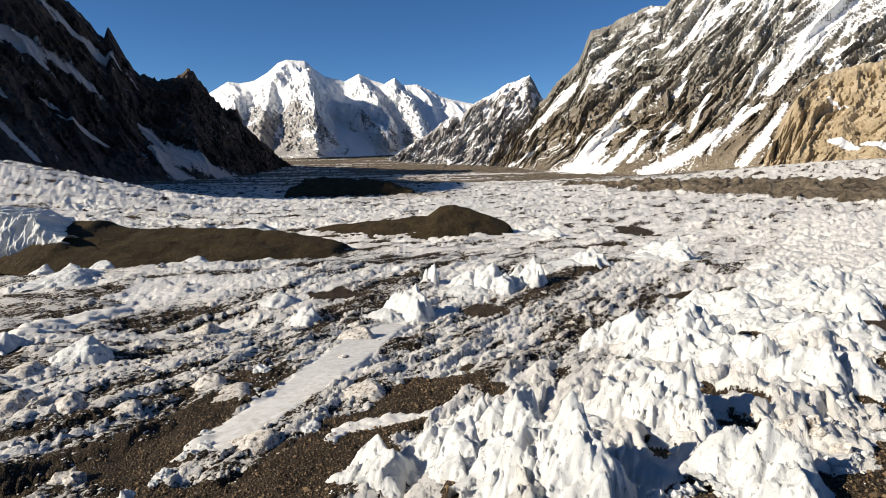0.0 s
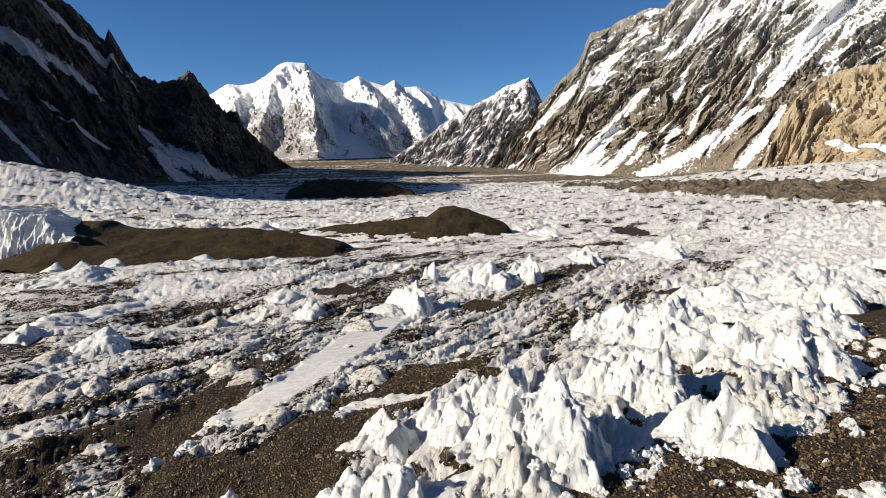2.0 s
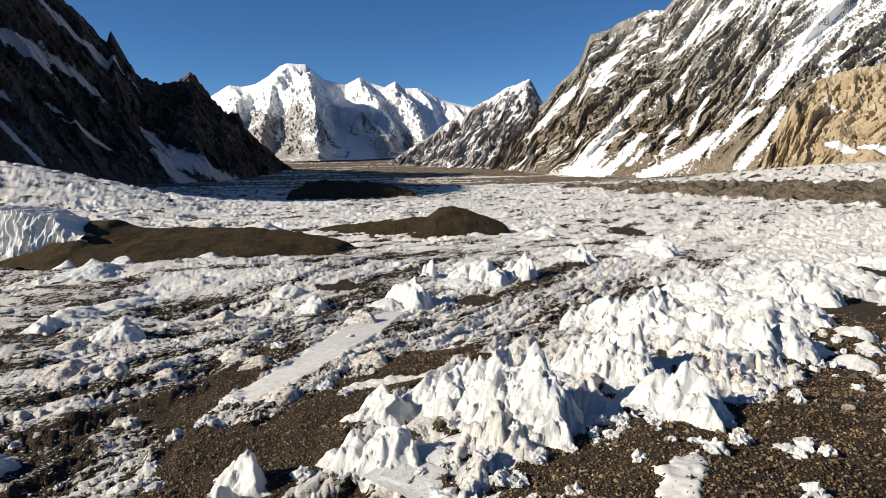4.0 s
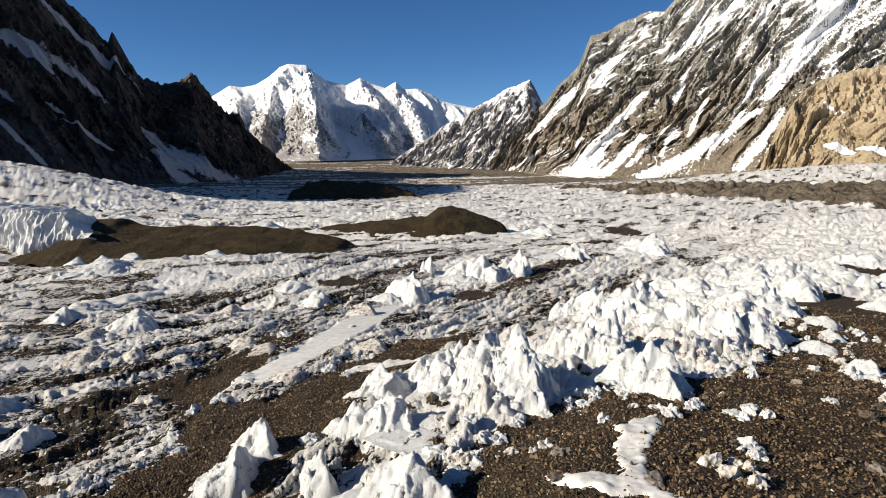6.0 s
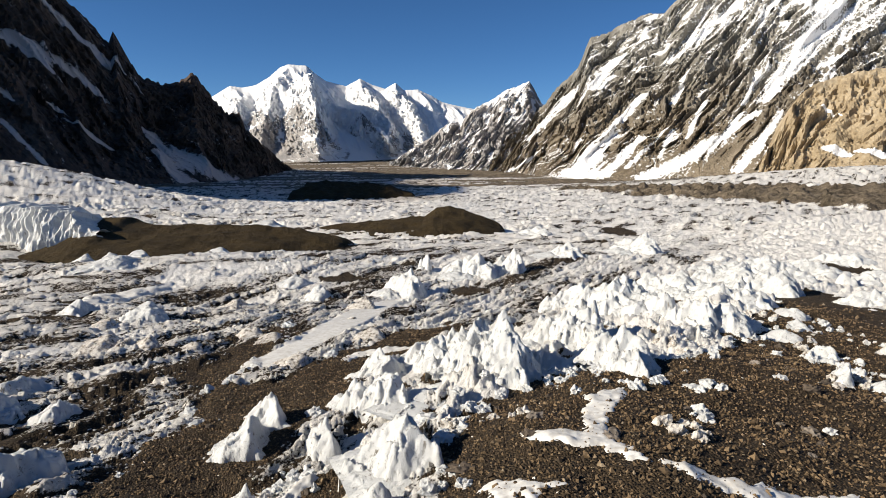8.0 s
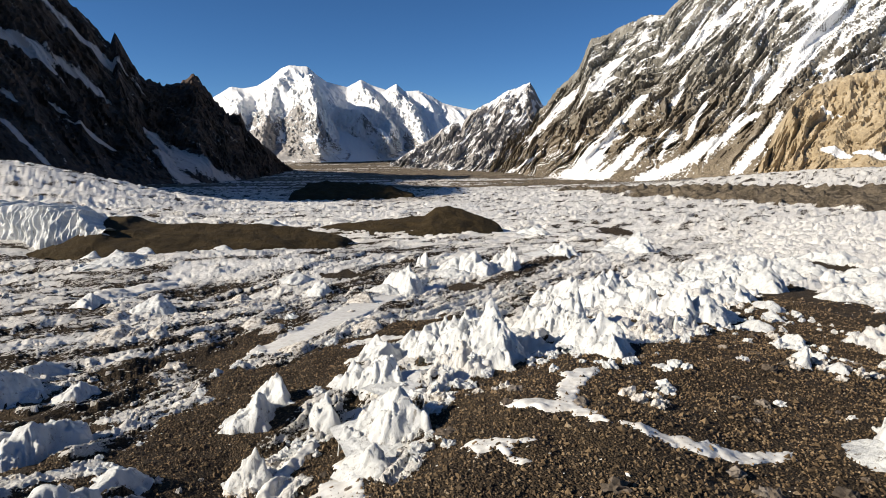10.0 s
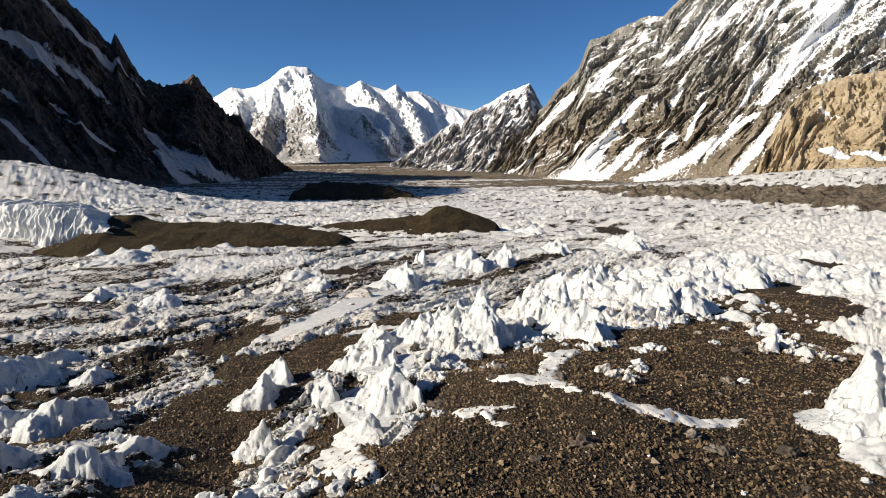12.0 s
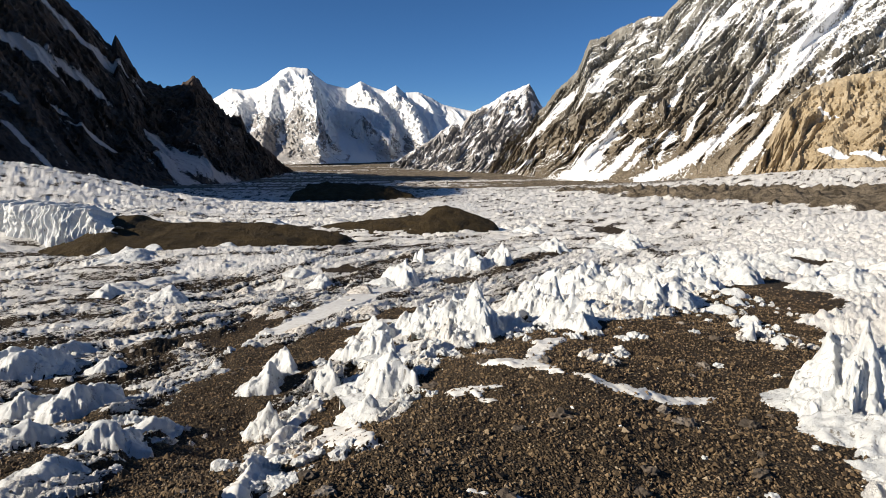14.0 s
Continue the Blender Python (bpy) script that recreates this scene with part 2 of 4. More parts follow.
ROCK_OCHRE = rock_material("ochre_rock", (0.20, 0.155, 0.10), (0.36, 0.285, 0.185), (0.50, 0.42, 0.31), 0.016)
# rock tones lifted to put distance haze into the colour
ROCK_HAZED = rock_material("hazed_rock", (0.20, 0.196, 0.20), (0.30, 0.285, 0.275), (0.42, 0.385, 0.355), 0.008, fray=0.4)

# ---------------------------------------------------------------- the ground
# the lie of the land: a falling profile along the valley and broad swells on it
PROFILE_Y = (-5200, -60, 0, 40, 90, 140, 200, 350, 600, 900, 1500, 1900, 2500, 3400, 5200)
PROFILE_Z = (20, 0, -2, -7, -12.5, -13.5, -19, -25, -36, -47, -64, -68, -62, -42, -30)
NEAR_SWELLS = [
    (-14, 10, 12, 1.31), (12, 0, 14, 0.68), (-8, -8, 10, 1.74), (14, 20, 12, -0.14), (26, 28, 12, -0.58),
    (-26, 30, 16, -1.12), (-38, 10, 16, -3.15), (-45, 45, 18, -1.16), (14, 44, 16, 0.75), (40, 55, 20, 2.68),
    (-40, 90, 22, -0.58), (-60, 125, 25, 2.98), (80, 110, 30, -0.26), (-10, 110, 24, -1.38), (0, 20, 9, 0.11),
    (8, 12, 8, 1.66), (-12, 12, 8, -3.09), (30, -10, 14, -1.32), (-11, 2, 6, -2.43), (-18, 18, 8, -0.28),
]
FAR_SWELLS = [
    (22, 26, 8, 2.14), (5, 28, 8, 0.35), (-46, 68, 11, 0.26), (-46, 95, 11, -2.61), (38, 36, 8, -1.23),
    (85, 270, 35, -3.41), (-92, 158, 16, -8.0), (-62, 166, 14, -8.0), (-112, 160, 10, -3.0), (-330, 400, 85, 36.0),
    (-210, 300, 55, 6.0), (-142, 203, 26, 8.0), (760, 950, 280, 42.0),
]


def land(x, y):
    z = np.interp(y, PROFILE_Y, PROFILE_Z)
    for a, b, s, h in NEAR_SWELLS + FAR_SWELLS:
        z = z + h * np.exp(-((x - a) ** 2 + (y - b) ** 2) / (2 * s * s))
    return z


GRAVEL_FIELD = [(-8, -40), (-6.8, -7.6), (-5.8, -3.6), (-3.7, -3.8), (-3.4, 6.7), (-2.1, 13.5), (0.2, 18), (1.6, 24), (5.5, 26.5),
                (9.3, 28), (13.7, 25), (18.3, 27.2), (27.5, 39.3), (36.8, 51.5), (60.4, 90), (70, 99), (72.8, 93.3), (63.3, 65.5),
                (53.3, 46.3), (43.7, 40.1), (36, 17), (28, 9.0), (23, 1.5), (20, -6), (18, -40)]
GRAVEL_LANE = [(-16.4, -40), (-16.4, -7.2), (-17.4, -1), (-20.4, 7), (-25.5, 14.5), (-25.6, 19), (-22.6, 26), (-24.8, 30.5), (-26.5, 36), (-30.4, 40), (-28.8, 46), (-27.6, 53),
               (-24.8, 66), (-22.3, 58), (-22.6, 48), (-23.8, 41), (-22.4, 37), (-18.3, 35.5), (-17, 40.5), (-14.8, 41), (-12.6, 47),
               (-9.2, 53.5), (-3.2, 58), (-0.8, 60), (0.2, 53), (-2.6, 47.6), (-5.2, 44), (-7.4, 38),
               (-8.7, 32), (-10.5, 28), (-12.6, 25), (-13.0, 19), (-13.9, 16.5), (-11.8, 7.6), (-9.3, -8), (-9.2, -40)]
GRAVEL_SPOTS = [
    (-23.5, 111, 5, 4), (3.2, 100, 4, 4), (42.5, 105, 5, 5), (86, 280, 8, 20), (63, 90, 9, 9), (92, 121, 7, 9),
    (32, 66, 4, 3), (37.5, 32, 4, 3), (-22.5, 6, 2.5, 5), (-29, 12, 3.4, 1.6), (-24, 0, 2.4, 4.0), (-31, 20, 2.6, 1.5),
    (-35, 17.5, 2.6, 1.2), (-26, -4, 2.2, 2.4), (-31, 7, 2.5, 1.6), (-38, 24, 3.0, 1.2), (-8.5, 22, 1.2, 1.8), (-4.5, 20, 1.5, 2.0),
    (-6.2, 0, 3.4, 6), (-7.2, 7, 3.0, 4), (-8.5, 13, 2.5, 3), (17.0, 46.4, 1.6, 2.2),
]
GRAVEL_GAPS = [
    (7.8, 24.4, 2.4, 3.0), (-3.2, 26.4, 1.1, 1.5), (-1.2, 27.5, 1.0, 1.4), (15.4, 37.0, 1.5, 2.0), (15.2, 26.3, 1.6, 2.2), (-7.1, 33.8, 1.6, 3.0),
    (17.6, 43, 2.0, 2.2), (19.4, 41.5, 1.5, 2.0), (45.3, 63.6, 2.5, 4.0), (28.9, 42.9, 1.3, 2.2), (-1.8, 54, 2.4, 3.0), (1.0, 49.5, 2.0, 3.0),
    (35.9, 59, 1.4, 2.4), (0.8, 36.0, 1.2, 1.6), (-2.4, 31, 1.6, 2.0), (3.6, 33.5, 1.2, 1.5), (-6.5, 29, 1.5, 2.0), (9.5, 33, 1.6, 2.4),
]
CLEAN_ICE = [(-4.5, 11), (-7.0, 14), (-8.4, 19), (-8.4, 28.2), (-5.2, 41), (-2, 50.7), (4.9, 59.9), (12, 62), (21.3, 82), (36.2, 99.3), (54.1, 119),
             (74.7, 151), (131, 233), (177, 303), (330, 420), (600, 300), (300, 50), (100, -20), (60, -60), (15, -60), (15, -20), (2, 4)]
RAMP = [(-24.2, 40), (-22.4, 47), (-20.1, 56), (-18.4, 70), (-16.8, 84), (-13, 92), (-9.5, 91), (-10.8, 77), (-12.6, 64), (-15.8, 52), (-17.8, 46), (-20, 41.6)]
DIRTY_DOME = [(4, 58), (14, 74), (24, 87), (46, 112)]
RIDGE_LINE = [(-6, 3), (-5, 14), (-1, 25), (5, 32), (13, 37), (22, 45), (32, 55), (45, 72)]
SIDE_BAND = [(153, 936), (300, 900), (475, 662), (900, 640), (900, 250), (430, 360), (291, 404), (282, 500), (243, 641)]


def zones(x, y):
    """Shares of gravel, clean ice and smooth ramp at each place."""
    wob = 1.6 * fbm(x / 5, y / 5, 11, 3)
    near = np.hypot(x, y - 30) < 190
    gravel = np.zeros(x.shape)
    clean, smooth = np.zeros(x.shape), np.zeros(x.shape)
    xs, ys, w = x[near], y[near], wob[near]
    patch = 1.2 * fbm(xs / 7, ys / 7, 15, 3) - 0.3
    g = np.maximum(inside(xs, ys, GRAVEL_FIELD) + w, inside(xs, ys, GRAVEL_LANE) + w + patch)
    gravel[near] = ramp(g, -0.8, 0.8)
    smooth[near] = ramp(inside(xs, ys, RAMP) + 0.3 * w, -0.4, 0.5)
    for a, b, c, d in GRAVEL_SPOTS + GRAVEL_GAPS:
        gravel = np.maximum(gravel, ramp(1.2 - np.hypot((x - a) / c, (y - b) / d) + 0.35 * wob, 0.0, 0.5))
    mid = np.hypot(x, y) < 1000
    clean[mid] = ramp(inside(x[mid], y[mid], CLEAN_ICE) + 3 * w.mean() + wob[mid], -1.5, 2.5)
    back = near_line(xs, ys, DIRTY_DOME)[0] + 1.5 * w
    clean[near] *= 1 - 0.92 * np.exp(-((back / 9.0) ** 4))
    return gravel, clean, smooth


def surface(x, y):
    """The height of the ground, and its shares of debris and of dust on the ice."""
    x, y = np.asarray(x, float), np.asarray(y, float)
    gravel, clean, smooth = zones(x, y)
    away = np.hypot(x, y + 30)
    far_swell = ramp(away, 90, 320)
    dirty = (1 - gravel) * (1 - clean)
    # flow bands bend from the lower left to the upper right
    bend = np.minimum(np.clip(x, -80, 5) + 20, 0)
    u, v = 0.45 * x + 0.89 * y, 0.89 * x - 0.45 * y + 0.0063 * bend**2
    wander = waves(x / 23, y / 23, 2)
    bands = fbm(u / 55 + 0.4 * wander, v / 8 + 0.6 * wander, 81, 5, 0.6)
    near_clods = 0.8 * np.abs(waves(u / 7.0, v / 1.7, 21)) + 0.6 * np.abs(waves(u / 2.6, v / 0.7, 22)) + 0.3 * np.abs(waves(u / 0.8, v / 0.4, 23))
    far_clods = 0.6 + 1.1 * (crests(x / 44 + 0.5 * wander, y / 30 + 0.12 * x / 30, 24, 6, 0.62) - 0.55)
    clods = near_clods + (far_clods - near_clods) * far_swell
    humps = crests(u / 19, v / 6, 3, 3, 0.5)
    peaks = crests(x / 15 + 0.3 * wander, y / 13, 41, 2, 0.5)
    blades = crests(x / 5.5 + 0.4 * waves(x / 8, y / 8, 5), y / 5.0, 45, 5, 0.58)
    slabs = np.zeros(x.shape)
    close = away < 190
    uc, vc, wc = u[close], v[close], wander[close]
    slabs[close] = 0.7 * facets(uc / 6.5 + wc, vc / 1.5, 201) + 0.5 * facets(uc / 3.0, vc / 0.7 + wc, 211) + 0.24 * facets(uc / 1.3, vc / 0.45, 214)
    plates = 0.8 * facets(x / 22 + wander, y / 9 + 0.1 * x / 5, 221) + 0.15 * facets(x / 7 + wander, y / 5 + wander, 231) + 0.5 * fbm(x / 9, y / 6, 233, 4, 0.6)
    slabs = slabs * (1 - far_swell) + plates * far_swell
    patchy = ramp(fbm(x / 70, y / 34, 97, 3), -0.5, 0.45)
    seracs = 1.1 * (crests(x / 36 + 0.6 * wander, y / 13 + 0.12 * x / 13, 99, 6, 0.7) - 0.52) + 0.55 * fbm(x / 15 + wander, y / 4.5, 105, 5, 0.62)
    z = land(x, y) + (1 - gravel) * far_swell * seracs * (0.9 + 1.7 * patchy)
    z = z + dirty * (1 - smooth) * slabs * (0.62 - 0.25 * far_swell) + clean * (1 - gravel) * (0.55 + 0.1 * far_swell) * slabs
    z = z + dirty * (1 - 0.9 * smooth) * ((humps - 0.5) * (1.1 - 0.6 * far_swell) + (clods - 0.6) * (0.3 + 0.5 * far_swell) + 0.35 * bands)
    z = z + clean * (1 - gravel) * ((peaks - 0.5) * 1.6 + (blades - 0.5) * (1.15 + 0.9 * far_swell) + (clods - 0.6) * (0.25 + 0.6 * far_swell))
    spine = near_line(x, y, RIDGE_LINE)[0]
    z = z + (1 - gravel) * np.exp(-((spine / 3.2) ** 2)) * ramp(y, 6, 18) * (0.45 + 0.6 * blades)
    z = z + gravel * (0.40 * fbm(x / 6, y / 6, 61, 3) + 0.07 * fbm(x / 2.2, y / 2.2, 64, 2) + 0.07 * fbm(x / 0.9, y / 0.9, 66, 2))
    z = z + ramp(away, 250, 900) * 6 * (crests(x / 90, y / 55, 71, 4) - 0.5)
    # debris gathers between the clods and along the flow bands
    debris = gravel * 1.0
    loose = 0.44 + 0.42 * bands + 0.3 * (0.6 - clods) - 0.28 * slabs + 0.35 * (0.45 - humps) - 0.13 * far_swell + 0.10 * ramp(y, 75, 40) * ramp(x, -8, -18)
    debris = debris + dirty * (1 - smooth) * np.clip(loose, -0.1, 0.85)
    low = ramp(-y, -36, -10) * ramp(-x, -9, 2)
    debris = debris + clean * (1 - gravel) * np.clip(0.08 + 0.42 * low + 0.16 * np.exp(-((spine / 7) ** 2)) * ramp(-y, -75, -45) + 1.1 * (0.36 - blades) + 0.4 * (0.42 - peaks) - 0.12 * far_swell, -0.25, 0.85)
    thread = fbm(x / 46 + wander, y / 6 + 0.1 * x / 6, 86, 5, 0.65)
    debris = debris - (1 - gravel) * far_swell * (0.5 * seracs * patchy)
    debris = debris + (1 - gravel) * far_swell * (0.26 * ramp(thread, 0.2, 0.6) - 0.08)
    dust = np.clip(dirty * (0.30 + 0.5 * bands - 0.2 * far_swell), 0, 0.9) * (1 - 0.8 * smooth)
    valley = ramp(y, 540, 640) * ramp(-x, -60, 40)
    dust = np.maximum(dust, 0.9 * valley)
    debris = debris + 0.14 * valley * (1 - gravel)
    # farther down the valley: broad debris stripes
    band = ramp(inside(x, y, SIDE_BAND) + 25 * fbm(x / 60, y / 40, 85, 3), -5, 15)
    stripes = ramp(fbm((x + 0.5 * y) / 900, (y - 0.35 * x) / 170, 91, 4), -0.35, 0.15) * ramp(y, 800, 1300) + ramp(y, 1500, 2100) * 0.3
    debris = np.clip(np.maximum(debris, np.maximum(band, stripes)), -0.3, 1)
    z = z + band * (15 * crests(x / 24 + y / 32, y / 100 - x / 130, 95, 4, 0.45) - 8)
    pale = np.clip(band + stripes, 0, 1)
    return z, debris, dust, pale


turn = np.radians(np.concatenate([np.linspace(-180, -42, 36, endpoint=False), np.linspace(-42, -38, 12, endpoint=False), np.linspace(-38, 38, 810),
                                  np.linspace(38.4, 42, 10), np.linspace(46, 180, 34, endpoint=False)]))
reach = np.concatenate([[0.05, 4, 9, 14, 19, 23, 26], 28 * 1.0062 ** np.arange(430), 405 * 1.0175 ** np.arange(146)])
A, R = np.meshgrid(turn, reach)
GX, GY = -1 + R * np.sin(A), -46 + R * np.cos(A)
GZ, debris, dust, pale = surface(GX.ravel(), GY.ravel())
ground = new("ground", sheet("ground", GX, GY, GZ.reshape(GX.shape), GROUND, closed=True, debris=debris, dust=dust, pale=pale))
tagged(ground, "debris-covered glacier of dirty ice, white ice crests and brown gravel", "glacier", kind="structure")


def height(x, y):
    return float(surface(np.array([x]), np.array([y]))[0][0])


# ---------------------------------------------------------------- mountains


def along(points, n):
    p = np.asarray(points, float)
    s = np.concatenate([[0], np.cumsum(np.hypot(np.diff(p[:, 0]), np.diff(p[:, 1])))])
    at = np.linspace(0, s[-1], n)
    return np.stack([np.interp(at, s, p[:, c]) for c in range(3)], 1), at


def matched(points, n, key):
    """The line at n steps whose x and y angles keep pace with the ridge's bearing."""
    p = np.asarray(points, float)
    bearing = np.arctan2(p[:, 0], p[:, 1])
    order = np.argsort(bearing)
    return np.stack([np.interp(key, bearing[order], p[order, c]) for c in range(3)], 1)


def mountain(name, ridge, base, material, n, m, seed, relief, lean=0.0, bow=0.1, snow=None, jag=4.0, back=500, size=140.0, spurs=(), warp=30, rough=1.0, smooth=False, ledge=0.0, label=""):
    """A face from a ridge line down to a foot line, with spurs and gullies down the fall line, and a plain back."""
    top, s = along(ridge, n)
    key = np.minimum.accumulate(np.arctan2(top[:, 0], top[:, 1])[::-1])[::-1]
    foot = matched(base, n, key)
    v = np.linspace(0, 1, m) ** 1.1
    S, V = np.meshgrid(s, v)
    fall = np.linalg.norm(top - foot, axis=1)[None, :] * V
    q = S + lean * fall + warp * (waves(S / 170, fall / 170, seed + 60) + 0.5 * waves(S / 70, fall / 70, seed + 61))
    spur = crests(q / size, fall / (size * 3.5), seed, 3, 0.5) - 0.55
    ribs = 0.3 * crests(q / (size * 0.33), fall / (size * 0.75), seed + 50, 5, 0.58) - 0.18 + 0.32 * facets(q / (size * 0.32), fall / (size * 0.7), seed + 52, 1.5)
    small = 0.9 * facets(q / 34, fall / 55, seed + 20) + 0.6 * facets(q / 15, fall / 24, seed + 26) + 0.4 * fbm(q / 12, fall / 18, seed + 23, 3, 0.6)
    hold = ramp(V, 0.0, 0.10) * (1 - 0.85 * ramp(V, 0.8, 1.0))
    drop = V + bow * np.sin(np.pi * V) * 0.8
    P = top[None] + (foot - top)[None] * V[..., None]
    P[..., 2] = top[None, :, 2] + (foot - top)[None, :, 2] * drop
    snowy = snow(S / s[-1], V, q, fall, spur, P) if snow else 0 * V
    bare = 1 - 0.8 * ramp(snowy, 0.3, 0.6)
    ahead = -P[..., :2] / np.linalg.norm(P[..., :2], axis=-1, keepdims=True)
    out = hold * (relief * spur + rough * (0.5 * relief * ribs * (0.4 + 0.6 * bare) + 0.27 * relief * small * bare))
    for a, b, c, d, w, amp in spurs:
        mid = a + (c - a) * np.clip((V - b) / (d - b), 0, 1)
        off = S / s[-1] - mid + 0.010 * small
        off = np.where(off > 0, off * 1.5, -off)
        out = out + amp * ramp(V, b - 0.02, b + 0.25) * (1 - 0.6 * ramp(V, 0.8, 1)) * np.clip(1 - off / w, 0, 1)
    P[..., :2] += ahead * out[..., None] * 0.85
    P[..., 2] += out * 0.5 * (1 - ramp(V, 0.55, 0.95)) + hold * bare * 0.10 * relief * rough * (crests(S / 18, fall / 18, seed + 30, 3, 0.6) - 0.6)
    P[..., 2] += jag * (1 - ramp(V, 0.0, 0.06)) * (1.6 * crests(S / 26, V * 0, seed + 40, 3) - 0.8)
    if ledge:
        across, down = np.gradient(P, axis=1), np.gradient(P, axis=0)
        normal = np.cross(across, down)
        level = np.abs(normal[..., 2]) / (np.linalg.norm(normal, axis=-1) + 1e-9)
        snowy = snowy + ledge * (np.clip(level, 0.2, 0.95) - 0.6) - 0.25 * ledge * spur
    # the back falls away behind the ridge
    b = P[:1] + np.array([[[0, back, -0.85 * back]]])
    P = np.concatenate([b, P], 0)
    snowy = np.concatenate([snowy[:1], snowy], 0)
    ob = new(name, sheet(name, P[..., 0], P[..., 1], P[..., 2], material, smooth=smooth, snow=snowy))
    return tagged(ob, label, "mountain", kind="structure")


def streaks(s, v, lines):
    """Snow lying in narrow gullies: rows of start (s, v), end (s, v) and half width."""
    out = np.zeros(s.shape)
    for a, b, c, d, w0, w1 in lines:
        ex, ey = c - a, d - b
        t = np.clip(((s - a) * ex + (v - b) * ey) / (ex * ex + ey * ey), 0, 1)
        dist = np.hypot(s - a - t * ex, (v - b - t * ey))
        out = np.maximum(out, 1 - 0.75 * dist / (w0 + (w1 - w0) * t))
    return np.clip(out, -0.5, 1)


LEFT_GULLIES = [
    (0.6893, 0.16, 0.7307, 0.19, 0.0317, 0.0428), (0.6592, 0.5, 0.6748, 0.5, 0.0466, 0.0372), (0.6727, 0.52, 0.6945, 0.58, 0.0129, 0.0065),
    (0.6966, 0.465, 0.7328, 0.53, 0.0169, 0.0101), (0.6883, 0.7, 0.6976, 0.715, 0.008, 0.0054), (0.7069, 0.74, 0.7328, 0.775, 0.0124, 0.0077),
    (0.6499, 0.83, 0.679, 0.935, 0.0061, 0.0051), (0.6531, 0.735, 0.6614, 0.77, 0.0047, 0.0033), (0.7711, 0.51, 0.8074, 0.75, 0.0088, 0.0206),
    (0.8074, 0.75, 0.8747, 0.92, 0.0419, 0.0354), (0.7773, 0.7, 0.8053, 0.915, 0.0074, 0.0162),
]


def snow_left(s, v, q, fall, spur, P):
    gully = fbm(q / 40, fall / 160, 7, 4)
    return np.maximum(0.05 + 0.38 * ramp(gully, 0.2, 0.7), streaks(s, v, LEFT_GULLIES) + 0.30 * gully)


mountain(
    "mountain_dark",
    # first six points: unseen ridge, extended and raised to cast shade on the valley
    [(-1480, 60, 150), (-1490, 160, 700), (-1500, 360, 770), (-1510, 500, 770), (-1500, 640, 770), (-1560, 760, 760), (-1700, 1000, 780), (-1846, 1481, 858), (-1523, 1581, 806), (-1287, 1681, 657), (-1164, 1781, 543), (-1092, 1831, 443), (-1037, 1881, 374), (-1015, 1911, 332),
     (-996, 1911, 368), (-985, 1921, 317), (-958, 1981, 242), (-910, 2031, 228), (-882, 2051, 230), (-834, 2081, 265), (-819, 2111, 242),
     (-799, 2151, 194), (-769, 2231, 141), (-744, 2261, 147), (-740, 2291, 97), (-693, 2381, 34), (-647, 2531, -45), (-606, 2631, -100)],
    # first two points: foot of the added unseen stretch
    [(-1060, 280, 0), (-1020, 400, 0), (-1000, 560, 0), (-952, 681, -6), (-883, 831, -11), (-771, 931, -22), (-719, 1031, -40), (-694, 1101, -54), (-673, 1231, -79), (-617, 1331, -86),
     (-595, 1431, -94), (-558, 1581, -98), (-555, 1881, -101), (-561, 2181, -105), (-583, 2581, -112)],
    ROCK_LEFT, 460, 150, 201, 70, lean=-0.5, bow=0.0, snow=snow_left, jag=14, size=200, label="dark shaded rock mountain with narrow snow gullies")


RIGHT_GULLIES = [
    (0.4049, 0.54, 0.3259, 0.8, 0.0117, 0.0235), (0.3259, 0.8, 0.2925, 0.97, 0.023, 0.0574), (0.4049, 0.765, 0.3437, 0.955, 0.0129, 0.0172),
    (0.4516, 0.755, 0.4349, 0.875, 0.0087, 0.005), (0.5573, 0.79, 0.5217, 0.845, 0.0132, 0.0176), (0.5217, 0.845, 0.4182, 0.97, 0.0248, 0.0275),
    (0.5907, 0.81, 0.5695, 0.885, 0.0083, 0.0117), (0.5695, 0.885, 0.5417, 0.97, 0.0119, 0.0119), (0.6374, 0.5, 0.604, 0.65, 0.0513, 0.0359),
    (0.604, 0.65, 0.5695, 0.75, 0.0406, 0.0156), (0.65, 0.46, 0.74, 0.40, 0.08, 0.12),
]
RIGHT_TRICKLES = [
    (0.5584, 0.64, 0.5439, 0.74, 0.0133, 0.006), (0.4928, 0.67, 0.4705, 0.81, 0.008, 0.005), (0.465, 0.505, 0.4527, 0.62, 0.0092, 0.0097),
    (0.356, 0.225, 0.3148, 0.385, 0.0234, 0.0375), (0.2814, 0.21, 0.1913, 0.36, 0.0365, 0.0406), (0.5273, 0.28, 0.4805, 0.345, 0.0358, 0.0251),
    (0.4805, 0.345, 0.4449, 0.36, 0.0381, 0.0272), (0.123, 0.82, 0.221, 0.64, 0.023, 0.013), (0.383, 0.92, 0.444, 0.74, 0.008, 0.005),
    (0.526, 0.85, 0.539, 0.77, 0.01, 0.008),
]


def snow_right(s, v, q, fall, spur, P):
    thin = fbm(q / 32, fall / 62, 17, 6, 0.65)
    broad = fbm(q / 120, fall / 220, 19, 3)
    high = ramp(P[..., 2], 80, 620)
    spread = 0.20 + 0.14 * ramp(s, 0.5, 0.65) + 0.36 * high + 0.34 * thin + 0.26 * broad
    lines = np.maximum(streaks(s, v, RIGHT_GULLIES), streaks(s, v, RIGHT_TRICKLES))
    return np.maximum(spread - 0.3 * ramp(-v, -0.10, -0.02), lines + 0.28 * thin)


